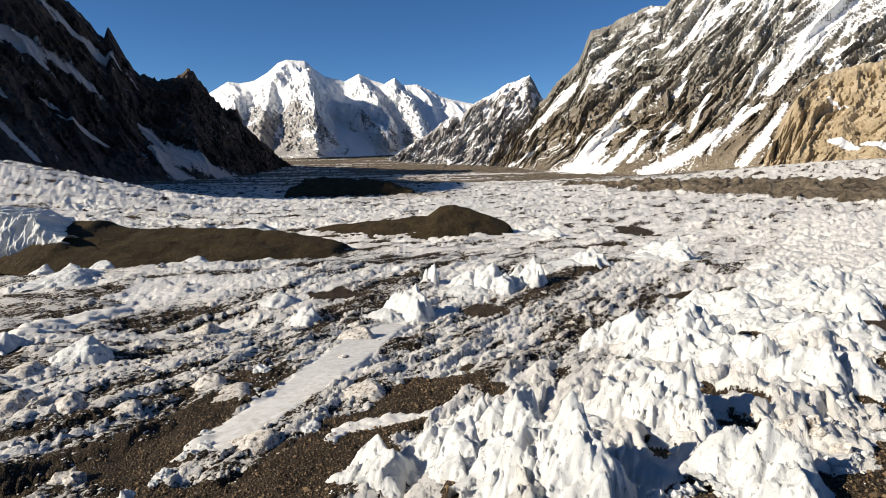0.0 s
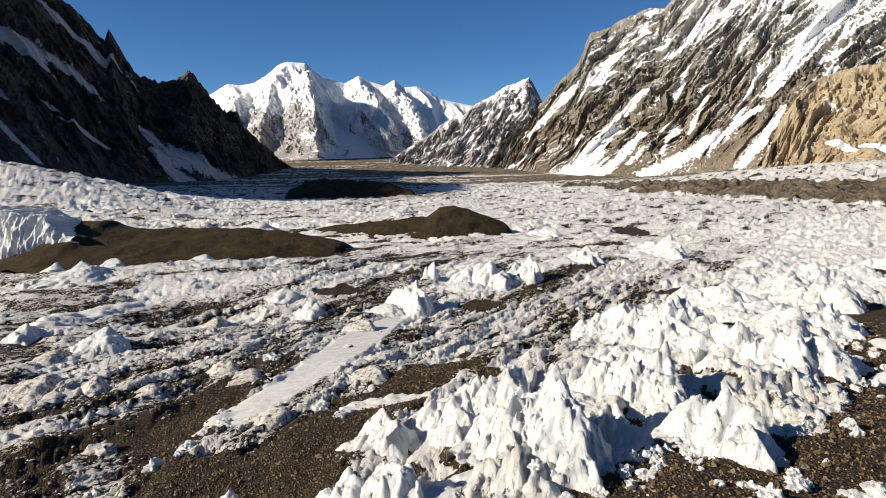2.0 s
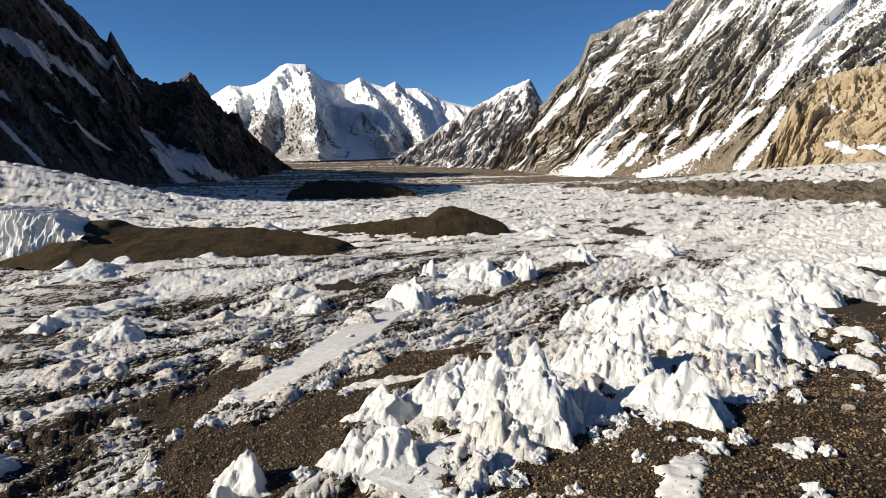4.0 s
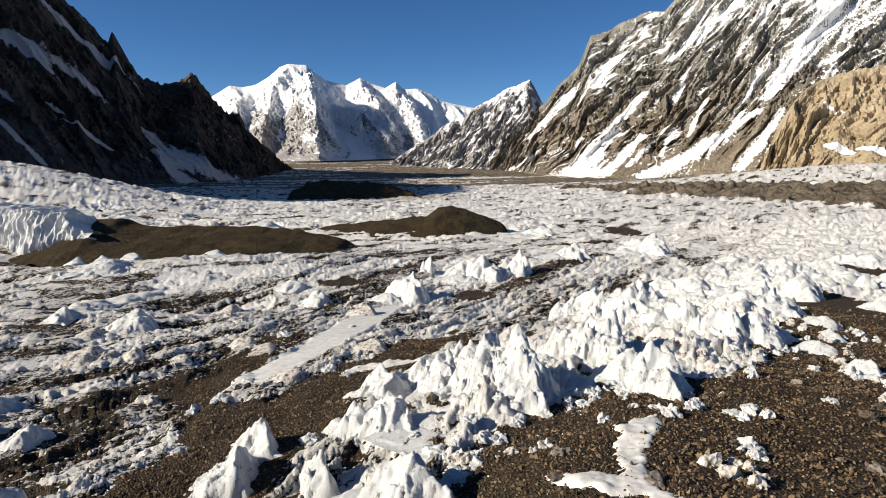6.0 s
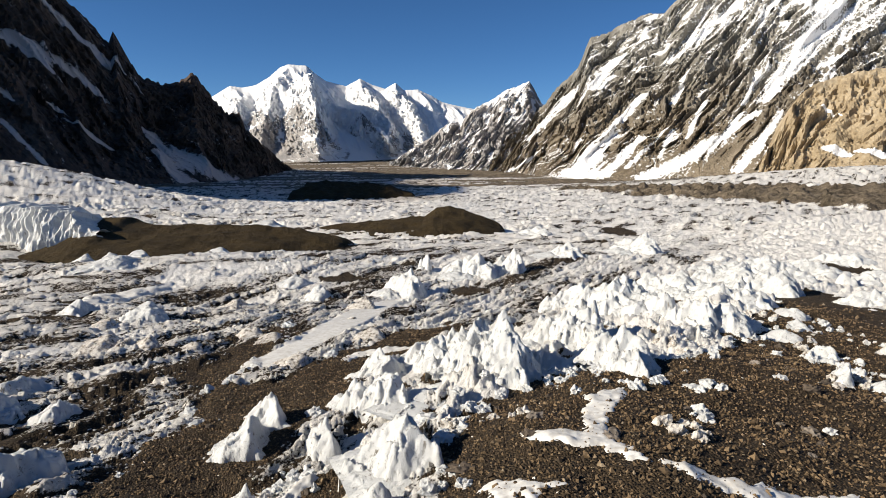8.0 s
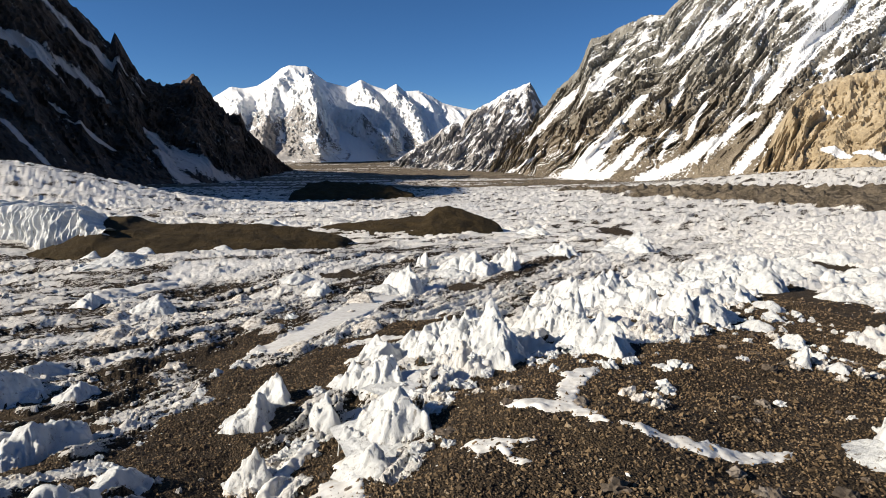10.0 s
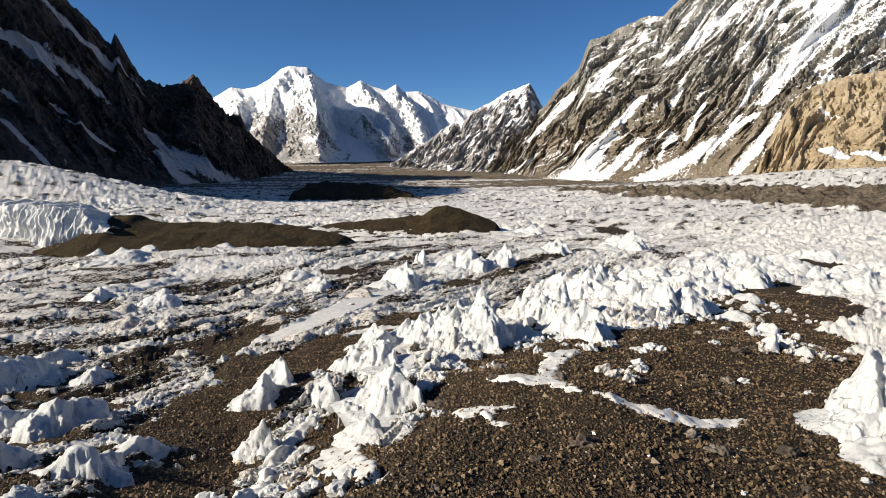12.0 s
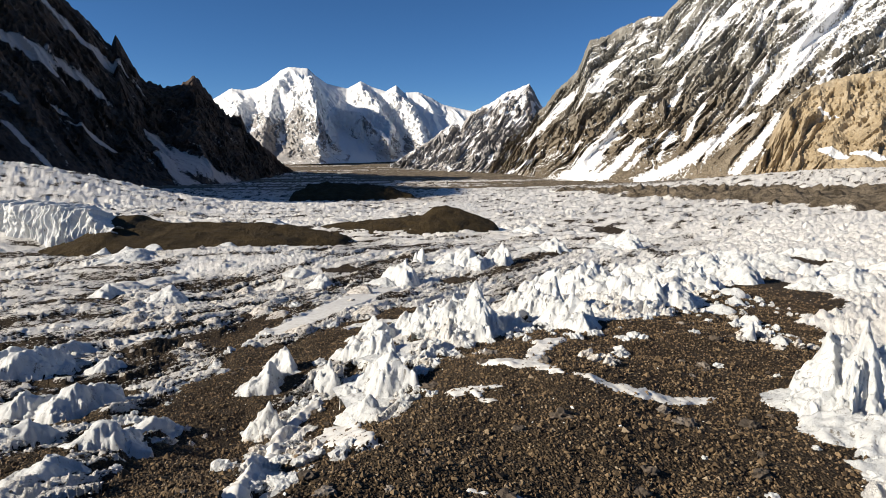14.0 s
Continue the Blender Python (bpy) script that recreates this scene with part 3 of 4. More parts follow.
mountain(
    "mountain_streaked",
    [(60, 2560, -93), (135, 2640, -45), (224, 2731, 20), (318, 2831, 100), (420, 2931, 185), (453, 2981, 218), (480, 2931, 233), (521, 2881, 303), (562, 2831, 338), (596, 2781, 378), (621, 2761, 454), (637, 2741, 500), (696, 2701, 510),
     (735, 2681, 533), (823, 2581, 565), (878, 2531, 554), (906, 2481, 596), (1013, 2431, 706), (1267, 2381, 886), (1532, 2281, 978),
     (1892, 2181, 988), (2385, 1981, 961)],
    [(39, 2500, -96), (104, 2400, -92), (238, 2231, -87), (322, 1981, -79), (455, 1781, -78), (610, 1581, -68), (725, 1381, -48), (860, 1181, -28),
     (975, 1031, -15), (1165, 881, -11)],
    ROCK_RIGHT, 500, 240, 301, 80, lean=0.8, bow=0.05, snow=snow_right, jag=8, size=190, warp=55, ledge=0.6, rough=0.75, label="sunlit grey-brown rock mountain streaked with snow gullies")


def snow_ochre(s, v, q, fall, spur, P):
    return np.maximum(0.05 + 0.3 * ramp(fbm(q / 50, fall / 120, 27, 4), 0.3, 0.8), streaks(s, v, [(0.3206, 0.65, 0.3908, 0.75, 0.035, 0.04), (0.4248, 0.70, 0.513, 0.80, 0.025, 0.035), (0.2886, 0.22, 0.3607, 0.37, 0.0114, 0.0076)]))


mountain(
    "rock_buttress",
    [(726, 1401, -13), (768, 1421, 38), (807, 1441, 115), (838, 1451, 149), (872, 1461, 170), (926, 1461, 189), (958, 1441, 197), (1005, 1421, 205),
     (1139, 1381, 222), (1298, 1281, 151)],
    [(695, 1371, -48), (725, 1311, -43), (762, 1231, -38), (825, 1131, -31), (905, 1061, -26), (1021, 981, -23)],
    ROCK_OCHRE, 160, 110, 401, 50, lean=0.2, snow=snow_ochre, jag=5, size=120, rough=0.75, label="ochre yellow rock buttress at the mountain's foot")


def snow_massif(s, v, q, fall, spur, P):
    west = ramp(s, 0.42, 0.30)
    return 1.27 - (0.62 + 0.45 * west) * ramp(-P[..., 2], -390, 30) + 0.32 * fbm(q / 120, fall / 200, 37, 3)


mountain(
    "snow_massif",
    [(-1762, 4381, 281), (-1613, 4381, 390), (-1486, 4381, 463), (-1396, 4381, 451), (-1301, 4381, 470), (-1208, 4381, 524), (-1130, 4381, 589),
     (-1075, 4381, 608), (-946, 4381, 600), (-892, 4381, 551), (-823, 4401, 500), (-753, 4431, 484), (-687, 4461, 471), (-592, 4481, 524),
     (-500, 4481, 481), (-410, 4461, 452), (-335, 4431, 492), (-280, 4431, 441), (-176, 4431, 445), (-80, 4431, 403), (-8, 4431, 360),
     (108, 4431, 332), (276, 4431, 301), (466, 4431, 227)],
    [(-1460, 3581, -57), (-1305, 3481, -55), (-1038, 3381, -46), (-808, 3331, -42), (-657, 3281, -39), (-461, 3481, -38), (-284, 3681, -31),
     (-82, 3681, -31), (381, 3581, -40)],
    ROCK_HAZED, 400, 160, 501, 75, lean=-0.25, snow=snow_massif, jag=3, size=230, back=300, rough=0.7, smooth=True, ledge=0.5,
    spurs=[(0.365, 0.12, 0.393, 0.97, 0.10, 300), (0.416, 0.22, 0.652, 0.92, 0.06, 170), (0.526, 0.02, 0.622, 0.60, 0.05, 130),
           (0.644, 0.02, 0.732, 0.70, 0.06, 170), (0.281, 0.02, 0.20, 0.90, 0.07, 150), (0.17, 0.1, 0.08, 0.9, 0.06, 120)], label="high snow-covered mountain massif with a flat-topped summit")


def snow_spire(s, v, q, fall, spur, P):
    return 0.30 + 0.26 * ramp(P[..., 2], 60, 300) + 0.42 * fbm(q / 34, fall / 90, 47, 5, 0.6)


mountain(
    "rock_spire",
    [(-263, 3031, -48), (-179, 3041, 10), (-68, 3061, 76), (2, 3081, 134), (44, 3091, 162), (86, 3091, 154), (143, 3101, 215), (185, 3111, 241),
     (243, 3131, 267), (313, 3131, 317), (368, 3121, 332), (409, 3121, 351), (429, 3121, 360), (460, 3111, 309), (487, 3101, 254), (533, 3081, 203),
     (623, 3031, 119), (725, 2981, 37)],
    [(-281, 2931, -57), (-162, 2731, -69), (-58, 2581, -79), (81, 2481, -84), (254, 2381, -87), (378, 2331, -87), (536, 2181, -88)],
    ROCK_HAZED, 240, 130, 601, 80, lean=0.35, snow=snow_spire, jag=6, size=150, ledge=0.7, label="pointed grey rock peak dusted with snow")

# ---------------------------------------------------------------- ice


def fin_mesh(name, length, rise, thick, seed, teeth=2.2, sink=0.6, cell=0.12, material=None, steep=0.55, blunt=0.0):
    """A weathered ice sail: a row of sharp peaks, ribbed from top to foot, with a broad sunny slope and a steep lee side."""
    rng = np.random.default_rng(seed)
    half, wide, lee = length / 2, thick * 1.35, thick * steep
    X, Y = np.meshgrid(np.arange(-1.15 * half, 1.15 * half, cell), np.arange(-1.5 * lee, 1.25 * wide, cell))
    jolt = 0.13 * min(rise, 3.0)
    gx = X + 1.6 * jolt * fbm(X / 2.6, Y / 2.6, seed, 4, 0.5) + 0.35 * jolt * facets(X / 1.1, Y / 1.1, seed + 3)
    gy = Y + 1.6 * jolt * fbm(X / 2.4, Y / 2.4, seed + 7, 4, 0.5) + 0.35 * jolt * facets(X / 1.0, Y / 1.0, seed + 5)
    Z = np.full(X.shape, -9.0)
    count = int(1.5 + 0.9 * teeth)
    for k in range(count):
        main = k == 0
        at = rng.uniform(-0.25, 0.25) if main else rng.uniform(-0.85, 0.85)
        share = 1.0 if main else rng.uniform(0.5, 0.88) * (1 - 0.35 * abs(at))
        aside = rng.normal(0, 0.10) * thick + (0 if main else abs(rng.normal(0, 0.22)) * thick)
        dx, dy = gx - at * half, gy - aside
        a = half * (0.8 if main else rng.uniform(0.45, 0.75)) * share**0.5
        dx, dy = dx / a, np.where(dy > 0, dy / (wide * share), -dy / (-lee * share))
        d = np.hypot(dx, dy)
        c = d + 1e-6
        rib = crests(1.7 * dx / c + 9 * k, 1.7 * dy / c + 0.5 * d, seed + 11 * k, 3, 0.45) - 0.6
        d = d * (1 - (0.5 - 0.2 * blunt) * rib * ramp(d, 0.02, 0.35))
        inner = np.clip(1 - d, 0, 1)
        body = (1 - blunt) * inner**1.15 + blunt * (1 - np.clip(d, 0, 1) ** 1.7)
        Z = np.maximum(Z, rise * share * (body - np.clip(d - 1, 0, 4) * 0.55))
    # the wall that joins the peaks
    out = np.where(gy > 0, gy / wide, gy / -lee)
    out = out * (1 - (0.34 - 0.15 * blunt) * (crests(gx / 2.6 + seed, 0.5 * out, seed + 51, 3, 0.45) - 0.6))
    body = np.clip(1 - np.abs(gx / half) ** 2.4, 0, 1) ** 0.7
    wall = rise * body * (0.55 + 0.1 * blunt + 0.36 * crests(gx / 3.4 + seed, 0 * gx + 0.5, seed + 53, 4, 0.5))
    Z = np.maximum(Z, wall * ((1 - np.clip(out, 0, 1)) ** (1.1 - 0.5 * blunt)) - np.clip(out - 1, 0, 3) - 2.5 * (body <= 0))
    rough = min(rise, 3.2)
    Z = Z + 0.12 * rough * facets(gx / 1.5, gy / 1.5, seed + 29) + 0.03 * rough * facets(gx / 0.45, gy / 0.45, seed + 33)
    Z = Z + 0.035 * rough * fbm(X / 0.7, Y / 0.7, seed + 41, 4, 0.6)
    n, m = X.shape
    i = np.arange(n * m).reshape(n, m)
    quads = np.stack([i[:-1, :-1], i[:-1, 1:], i[1:, 1:], i[1:, :-1]], -1).reshape(-1, 4)
    keep = (Z.ravel()[quads] > -sink).any(1)
    used, faces = np.unique(quads[keep], return_inverse=True)
    verts = np.stack([X.ravel(), Y.ravel(), Z.ravel()], 1)[used]
    return solid(name, verts, faces.reshape(-1, 4), material or ICE, smooth=True)


def grain(x, y):
    """Mesh fineness for ice that stands there: coarser with distance down the valley."""
    return max(0.1, 0.0019 * math.hypot(x, y + 14))


ice_seed = 100


def ice_thing(name, x, y, length, rise, label, group, spin=0.0, thick=None, material=None, teeth=2.2, blunt=0.0, lift=0.0):
    global ice_seed
    ice_seed += 1
    thick = thick or 0.5 * length
    me = fin_mesh(name, length * 1.15, rise * 1.1, thick, ice_seed, teeth, 0.5 + 0.12 * rise, grain(x, y), material, blunt=blunt)
    ob = new(name, me)
    ob.matrix_world = pose(x, y, float(land(x, y)) - 0.1 + lift, rz=spin)
    return tagged(ob, label, "ice", group)


spins = random.Random(4)


def cluster(name, x, y, length, rise, label, group, spin, material, blunt, teeth):
    """A large fin: a main blade, a lower one beside it and a broken foot on the sunny side."""
    global ice_seed
    base = new(name)
    base.matrix_world = pose(x, y, float(land(x, y)) - 0.1, rz=spin)
    tagged(base, label, "ice", group)
    for part_name, dx, dy, size, tall, turned, soft in (("blade", 0, 0, 1.0, 1.0, 0, 0.5 * blunt), ("blade", 0.42, 0.12, 0.7, 0.66, 18, blunt),
                                                        ("blade", -0.4, 0.2, 0.6, 0.6, -22, blunt), ("foot", 0.1, 0.6, 0.8, 0.30, 8, 0.6)):
        if part_name == "foot" and name == "ice_fin":
            continue
        ice_seed += 1
        me = fin_mesh(part_name, length * size * 1.1, rise * tall * 1.1, 0.38 * length * size, ice_seed, teeth * size + 0.4, 0.5 + 0.12 * rise,
                      grain(x, y), material, blunt=soft)
        ob = new(part_name, me)
        ob.parent = base
        ob.matrix_basis = pose(dx * length, dy * length, 0, rz=turned)


def ridge(x, y, length, rise, spin=None, blunt=0.4):
    spin = spins.uniform(112, 150) if spin is None else spin
    label, group = "jagged white ice fin rising from the crevassed ridge", "ice fins of the ridge"
    if rise >= 3.3:
        cluster("ice_fin", x, y, length, rise, "tall jagged white ice fin with several blades", group, spin, ICE, blunt, 1.3)
    else:
        ice_thing("ice_fin", x, y, length * 1.25, rise, label, group, spin, 0.42 * length, blunt=blunt, teeth=0.9)


def tower(x, y, length, rise):
    """A tall ice tower: fluted spires over a broad broken skirt."""
    base = new("ice_tower")
    base.matrix_world = pose(x, y, float(land(x, y)) - 0.1)
    tagged(base, "tall pale fluted ice tower standing on brown gravel", "ice tower")
    for part_name, dx, dy, size, tall, deep, spin, blunt, seed in (
            ("spire", 0, 0, 1.0, 1.0, 0.62, 140, 0.05, 71), ("spire", 3.8, 0.8, 0.9, 0.80, 0.6, 145, 0.1, 75), ("spire", 2.2, -2.6, 1.0, 0.52, 0.5, 135, 0.2, 78),
            ("skirt", 0.2, -4.2, 1.1, 0.30, 0.5, 150, 0.5, 79), ("skirt", -3.4, -0.4, 0.9, 0.26, 0.4, 110, 0.5, 83), ("skirt", 3.0, -7.0, 1.0, 0.24, 0.4, 170, 0.6, 87),
            ("skirt", -2.6, -5.0, 1.1, 0.36, 0.5, 140, 0.3, 91), ("skirt", -4.2, -9.0, 0.9, 0.22, 0.5, 150, 0.5, 95), ("skirt", -0.5, -10.5, 1.1, 0.26, 0.5, 160, 0.5, 99)):
        me = fin_mesh(part_name, length * size, rise * tall, length * deep, seed, 0.8, 0.9, 0.085 if part_name == "spire" else 0.13, steep=0.6, blunt=blunt)
        ob = new(part_name, me)
        ob.parent = base
        ob.matrix_basis = pose(dx, dy, 0, rz=spin)


def block(x, y, length, rise):
    ice_thing("ice_block", x, y, length * (1.15 if x < -18 else 1.2), rise * (0.9 if x < -18 else 1.0), "melting white ice block beside the gravel lane", "ice blocks by the lane", spins.uniform(30, 80) if x < -18 else spins.uniform(80, 130), teeth=1.8 if x < -18 else 1.2, blunt=0.42)


def hummock(x, y, length, rise, lift=0.0):
    if rise >= 3.3:
        cluster("ice_hummock", x, y, length * 0.8, rise, "large broken white ice hummock on the dirty glacier", "ice hummocks", spins.uniform(90, 150), ICE, 0.5, 2.0)
        return
    ice_thing("ice_hummock", x, y, length * 1.15, rise * 0.85, "grey-white ice hummock on the dirty glacier", "ice hummocks", spins.uniform(90, 150), material=DIRTY if rise < 2 else ICE, teeth=2.0, blunt=0.8, lift=lift)


# the ridge
ridge(3.2, 28.2, 7.4, 5.3, 125, 0.45)
ridge(2.0, 36.5, 5.5, 3.6)
ridge(-2.7, 34.2, 5.0, 3.3)
ridge(-0.6, 39.0, 4.5, 2.8)
ridge(12.0, 37.5, 7.2, 4.7)
ridge(13.4, 27.2, 5.0, 3.3)
ridge(21.2, 56.8, 8.0, 4.7)
ridge(24.9, 64.3, 7.7, 4.4)
ridge(18.4, 65.0, 7.2, 3.6)
ridge(24.1, 51.1, 5.2, 3.4)
ridge(27.1, 46.0, 4.7, 3.6)
ridge(29.5, 46.6, 5.6, 3.0)
ridge(39.2, 60.1, 8.0, 3.8)
ridge(42.2, 92.9, 10.0, 4.5)
ridge(59.0, 102.8, 12.0, 4.5)
ridge(61.5, 93.6, 10.0, 4.5)
ridge(70.7, 112.9, 14.0, 4.6)
ridge(80.6, 115.4, 10.7, 3.6)
ridge(70.9, 71.6, 12.0, 4.2)
ridge(-4.1, 13.0, 4.1, 3.1)
ridge(-10.2, 18.6, 2.8, 2.6)
ridge(-6.2, 24.9, 4.3, 2.8)
ridge(-5.6, 8.7, 2.6, 1.5, None, 0.7)
ridge(-8.9, 26.0, 2.6, 2.1)
ridge(-7.8, 34.5, 3.6, 2.4)
ridge(29.5, 24.4, 2.2, 1.7, 60, 0.3)
ridge(31.5, 23.0, 1.8, 1.0, 100, 0.4)
# a broken line of low ice runs down through the gravel
ridge(33.2, 28.0, 1.6, 0.9, 70, 0.3)
ridge(34.0, 33.5, 2.0, 0.7, 120, 0.3)
ridge(36.2, 37.5, 2.2, 1.2, 100, 0.2)
ridge(35.4, 43.5, 2.6, 0.8, 130, 0.3)
ridge(38.6, 46.5, 2.4, 1.2, 115, 0.2)
ridge(40.8, 52.0, 3.0, 1.2, 120, 0.3)
# tower
tower(26.9, 5.5, 7.8, 6.6)
# block
block(-13.3, 11.3, 2.0, 2.3)
block(-15.9, 20.8, 3.2, 2.3)
block(-15.2, 24.6, 2.9, 2.2)
block(-42.4, 27.3, 6.4, 2.9)
block(-29.6, 15.2, 5.1, 2.8)
block(-33.9, 15.5, 4.7, 2.1)
block(-27.6, 4.7, 3.0, 1.8)
block(-20.7, 2.2, 3.4, 2.2)
block(-20.9, 8.3, 3.0, 1.5)
block(-20.2, -4.1, 2.8, 1.3)
block(-43.2, 35.5, 3.7, 1.6)
block(-47.6, 31.6, 3.5, 1.6)
block(-35.1, 28.9, 2.8, 1.9)
# hummock
hummock(-8.3, 98.8, 9.9, 5.1)
hummock(-6.0, 124.8, 3.5, 4.4)
hummock(6.4, 119.6, 13.0, 4.9)
hummock(15.1, 122.3, 9.0, 5.4)
hummock(-25.1, 94.2, 4.4, 2.9)
hummock(-15.0, 80.5, 4.0, 1.8)
hummock(-45.3, 67.7, 5.9, 3.0)
hummock(-40.4, 91.2, 3.8, 1.8)
hummock(-48.6, 61.4, 3.4, 1.4)
hummock(-38.3, 51.8, 2.7, 1.7)
hummock(-43.7, 52.2, 4.4, 1.4)
hummock(-58.3, 71.7, 4.0, 2.4)
hummock(-27.1, 58.0, 2.5, 1.4)
hummock(-23.7, 55.2, 3.1, 0.8)
hummock(-17.5, 42.0, 2.8, 1.4)
hummock(-10.4, 51.9, 3.4, 1.3)
hummock(-32.4, 51.5, 2.4, 0.9)
hummock(-33.0, 106.5, 4.4, 2.1)
hummock(-73.7, 113.8, 9.4, 2.4)
hummock(57.1, 156.2, 15.5, 5.6)
hummock(33.5, 143.3, 13.0, 3.7)
hummock(40.4, 242.5, 15.4, 4.2)
hummock(-63.5, 196.0, 13.0, 3.2, 6.5)
hummock(-93.0, 133.0, 5.0, 3.2)
hummock(-83.5, 129.0, 4.0, 2.6)
hummock(-47.0, 150.0, 7.0, 2.2)
hummock(-60.0, 138.0, 6.0, 2.0)
hummock(-76.1, 127.4, 4.7, 2.3)


# smaller fins crowd along the ridge and over the white ice beyond it
crowd = random.Random(12)
for k in range(24):
    part_way = crowd.uniform(1.2, len(RIDGE_LINE) - 1.001)
    (a, b), (c, d) = RIDGE_LINE[int(part_way)], RIDGE_LINE[int(part_way) + 1]
    w = part_way % 1
    big = 0.6 + 0.4 * part_way / 7
    low = part_way < 2.2
    x, y = a + (c - a) * w + crowd.gauss(0, 2.2), b + (d - b) * w + crowd.gauss(0, 2.2)
    if zones(np.array([x]), np.array([y]))[0][0] > 0.3:
        continue
    ridge(x, y, crowd.uniform(3.2, 6.4) * big * (1.2 if low else 1),
          crowd.uniform(0.7, 1.9) * big * (0.6 if low else 1), blunt=0.8 if low else 0.6)
for k in range(60):
    x, y = crowd.uniform(5, 110), crowd.uniform(45, 150)
    if inside(np.array([x]), np.array([y]), CLEAN_ICE)[0] > 4 and inside(np.array([x]), np.array([y]), GRAVEL_FIELD)[0] < -3 and near_line(np.array([x]), np.array([y]), DIRTY_DOME)[0][0] > 9:
        ridge(x, y, crowd.uniform(3, 8), crowd.uniform(1.2, 3.2))

# ---------------------------------------------------------------- mounds and the ice cliff


def mound(name, crest, foot, back, material, label, category, n=170, m=60, bumps=1.1, group=""):
    """A heap whose front falls from a crest line to a foot line and whose back slopes away."""
    top, s = along(crest, n)
    low = np.stack([np.interp(np.linspace(0, 1, n), np.linspace(0, 1, len(foot)), np.asarray(foot, float)[:, c]) for c in range(3)], 1)
    v = np.linspace(-1, 1, m)
    V = np.repeat(v[:, None], n, 1)
    f = np.clip(V, 0, 1)[..., None]
    P = top[None] + (low - top)[None] * f
    P[..., 2] = top[None, :, 2] + (low - top)[None, :, 2] * (0.35 * f[..., 0] ** 2 + 0.65 * f[..., 0])
    r = np.clip(-V, 0, 1)
    P[..., 1] += r * back
    P[..., 2] -= r**1.6 * back * 0.35
    P[..., 2] += bumps * fbm(P[..., 0] / 14, P[..., 1] / 14, 131, 6, 0.6)
    end = ramp(np.abs(np.linspace(-1, 1, n)), 0.86, 1.0)[None]
    P[..., 2] -= end * 5
    return tagged(new(name, sheet(name, P[..., 0], P[..., 1], P[..., 2], material)), label, category, group)


mound("moraine_mound", [(-141, 186, -18), (-128, 184, -11.5), (-117, 182, -8.0), (-107, 180, -7.2), (-101, 182, -9.5), (-95, 184, -11.0), (-71, 185, -10.8), (-50, 185, -12.0), (-38, 186, -14.4), (-28, 188, -18)],
      [(-128, 152, -16), (-105, 138, -15.2), (-85, 131, -14.6), (-60, 140, -16.5), (-26, 162, -22)], 25, EARTH, "long dark brown moraine slope of wet gravel", "moraine", group="moraine mounds", bumps=0.8)
mound("moraine_mound", [(-64, 258, -22), (-50, 258, -19.2), (-36, 258, -17.5), (-23, 258, -16.4), (-10, 258, -15.0), (-5, 259, -11.6), (1, 260, -11.0), (8, 260, -12.2), (20, 258, -16.9), (30, 257, -21)],
      [(-60, 190, -24), (-40, 192, -24), (-20, 200, -24), (4, 215, -24), (30, 245, -23)], 30, EARTH, "brown gravel moraine mound between white ice", "moraine", group="moraine mounds", bumps=0.8)
mound("moraine_mound", [(-170, 634, -33.4), (-164, 654, -27.6), (-155, 674, -21.5), (-138, 684, -19.5), (-114, 694, -21.4), (-90, 704, -22.7), (-65, 714, -26.6), (-45, 719, -32.9), (-29, 724, -39.3)],
      [(-160, 594, -35.9), (-131, 614, -36.0), (-99, 634, -37.2), (-67, 664, -37.9), (-27, 684, -38.3)], 60, EARTH, "dark moraine hill lying in the mountain's shadow", "moraine", group="moraine mounds", bumps=2)


def ice_cliff():
    """A fluted ice wall with a rough top that runs back into the glacier."""
    n, m = 300, 70
    s = np.linspace(0, 1, n)
    v = np.linspace(0, 1, m)
    S, V = np.meshgrid(s, v)
    wall = np.clip(V / 0.6, 0, 1)
    back = np.clip((V - 0.6) / 0.4, 0, 1)
    flute = np.abs(waves(S * 30 + 0.5 * wall, wall * 1.2, 141)) + 0.7 * np.abs(waves(S * 66, wall * 2.5, 144)) + 0.12 * fbm(S * 40, wall * 4, 147, 3, 0.5) + 0.8 * waves(S * 9, wall * 1.5, 148)
    flute = flute * (1 - back)
    x = -103.4 - 66 * S + 1.0 * flute - 3 * back * (1 - S)
    y = 157 + 20 * S + 4 * waves(S * 5, 0 * S, 146) * ramp(S, 0.05, 0.3) + (1 - wall) * -4.0 + 2.2 * flute + 45 * back
    top = -4.6 + 2.4 * crests(S * 6, 0 * S, 142, 4, 0.55) - 6.5 * ramp(-S, -0.22, 0.0)
    z = -16.5 + (top + 16.5) * wall**0.7 - 9 * back**2 - 9 * back * ramp(-S, -0.4, -0.05) + 1.3 * np.sqrt(back) * fbm(S * 24, V * 14, 143, 5, 0.65)
    return tagged(new("ice_cliff", sheet("ice_cliff", x, y, z, ICE)), "fluted white ice cliff above a brown hollow", "ice cliff")


ice_cliff()

# ---------------------------------------------------------------- old snow lying on the gravel


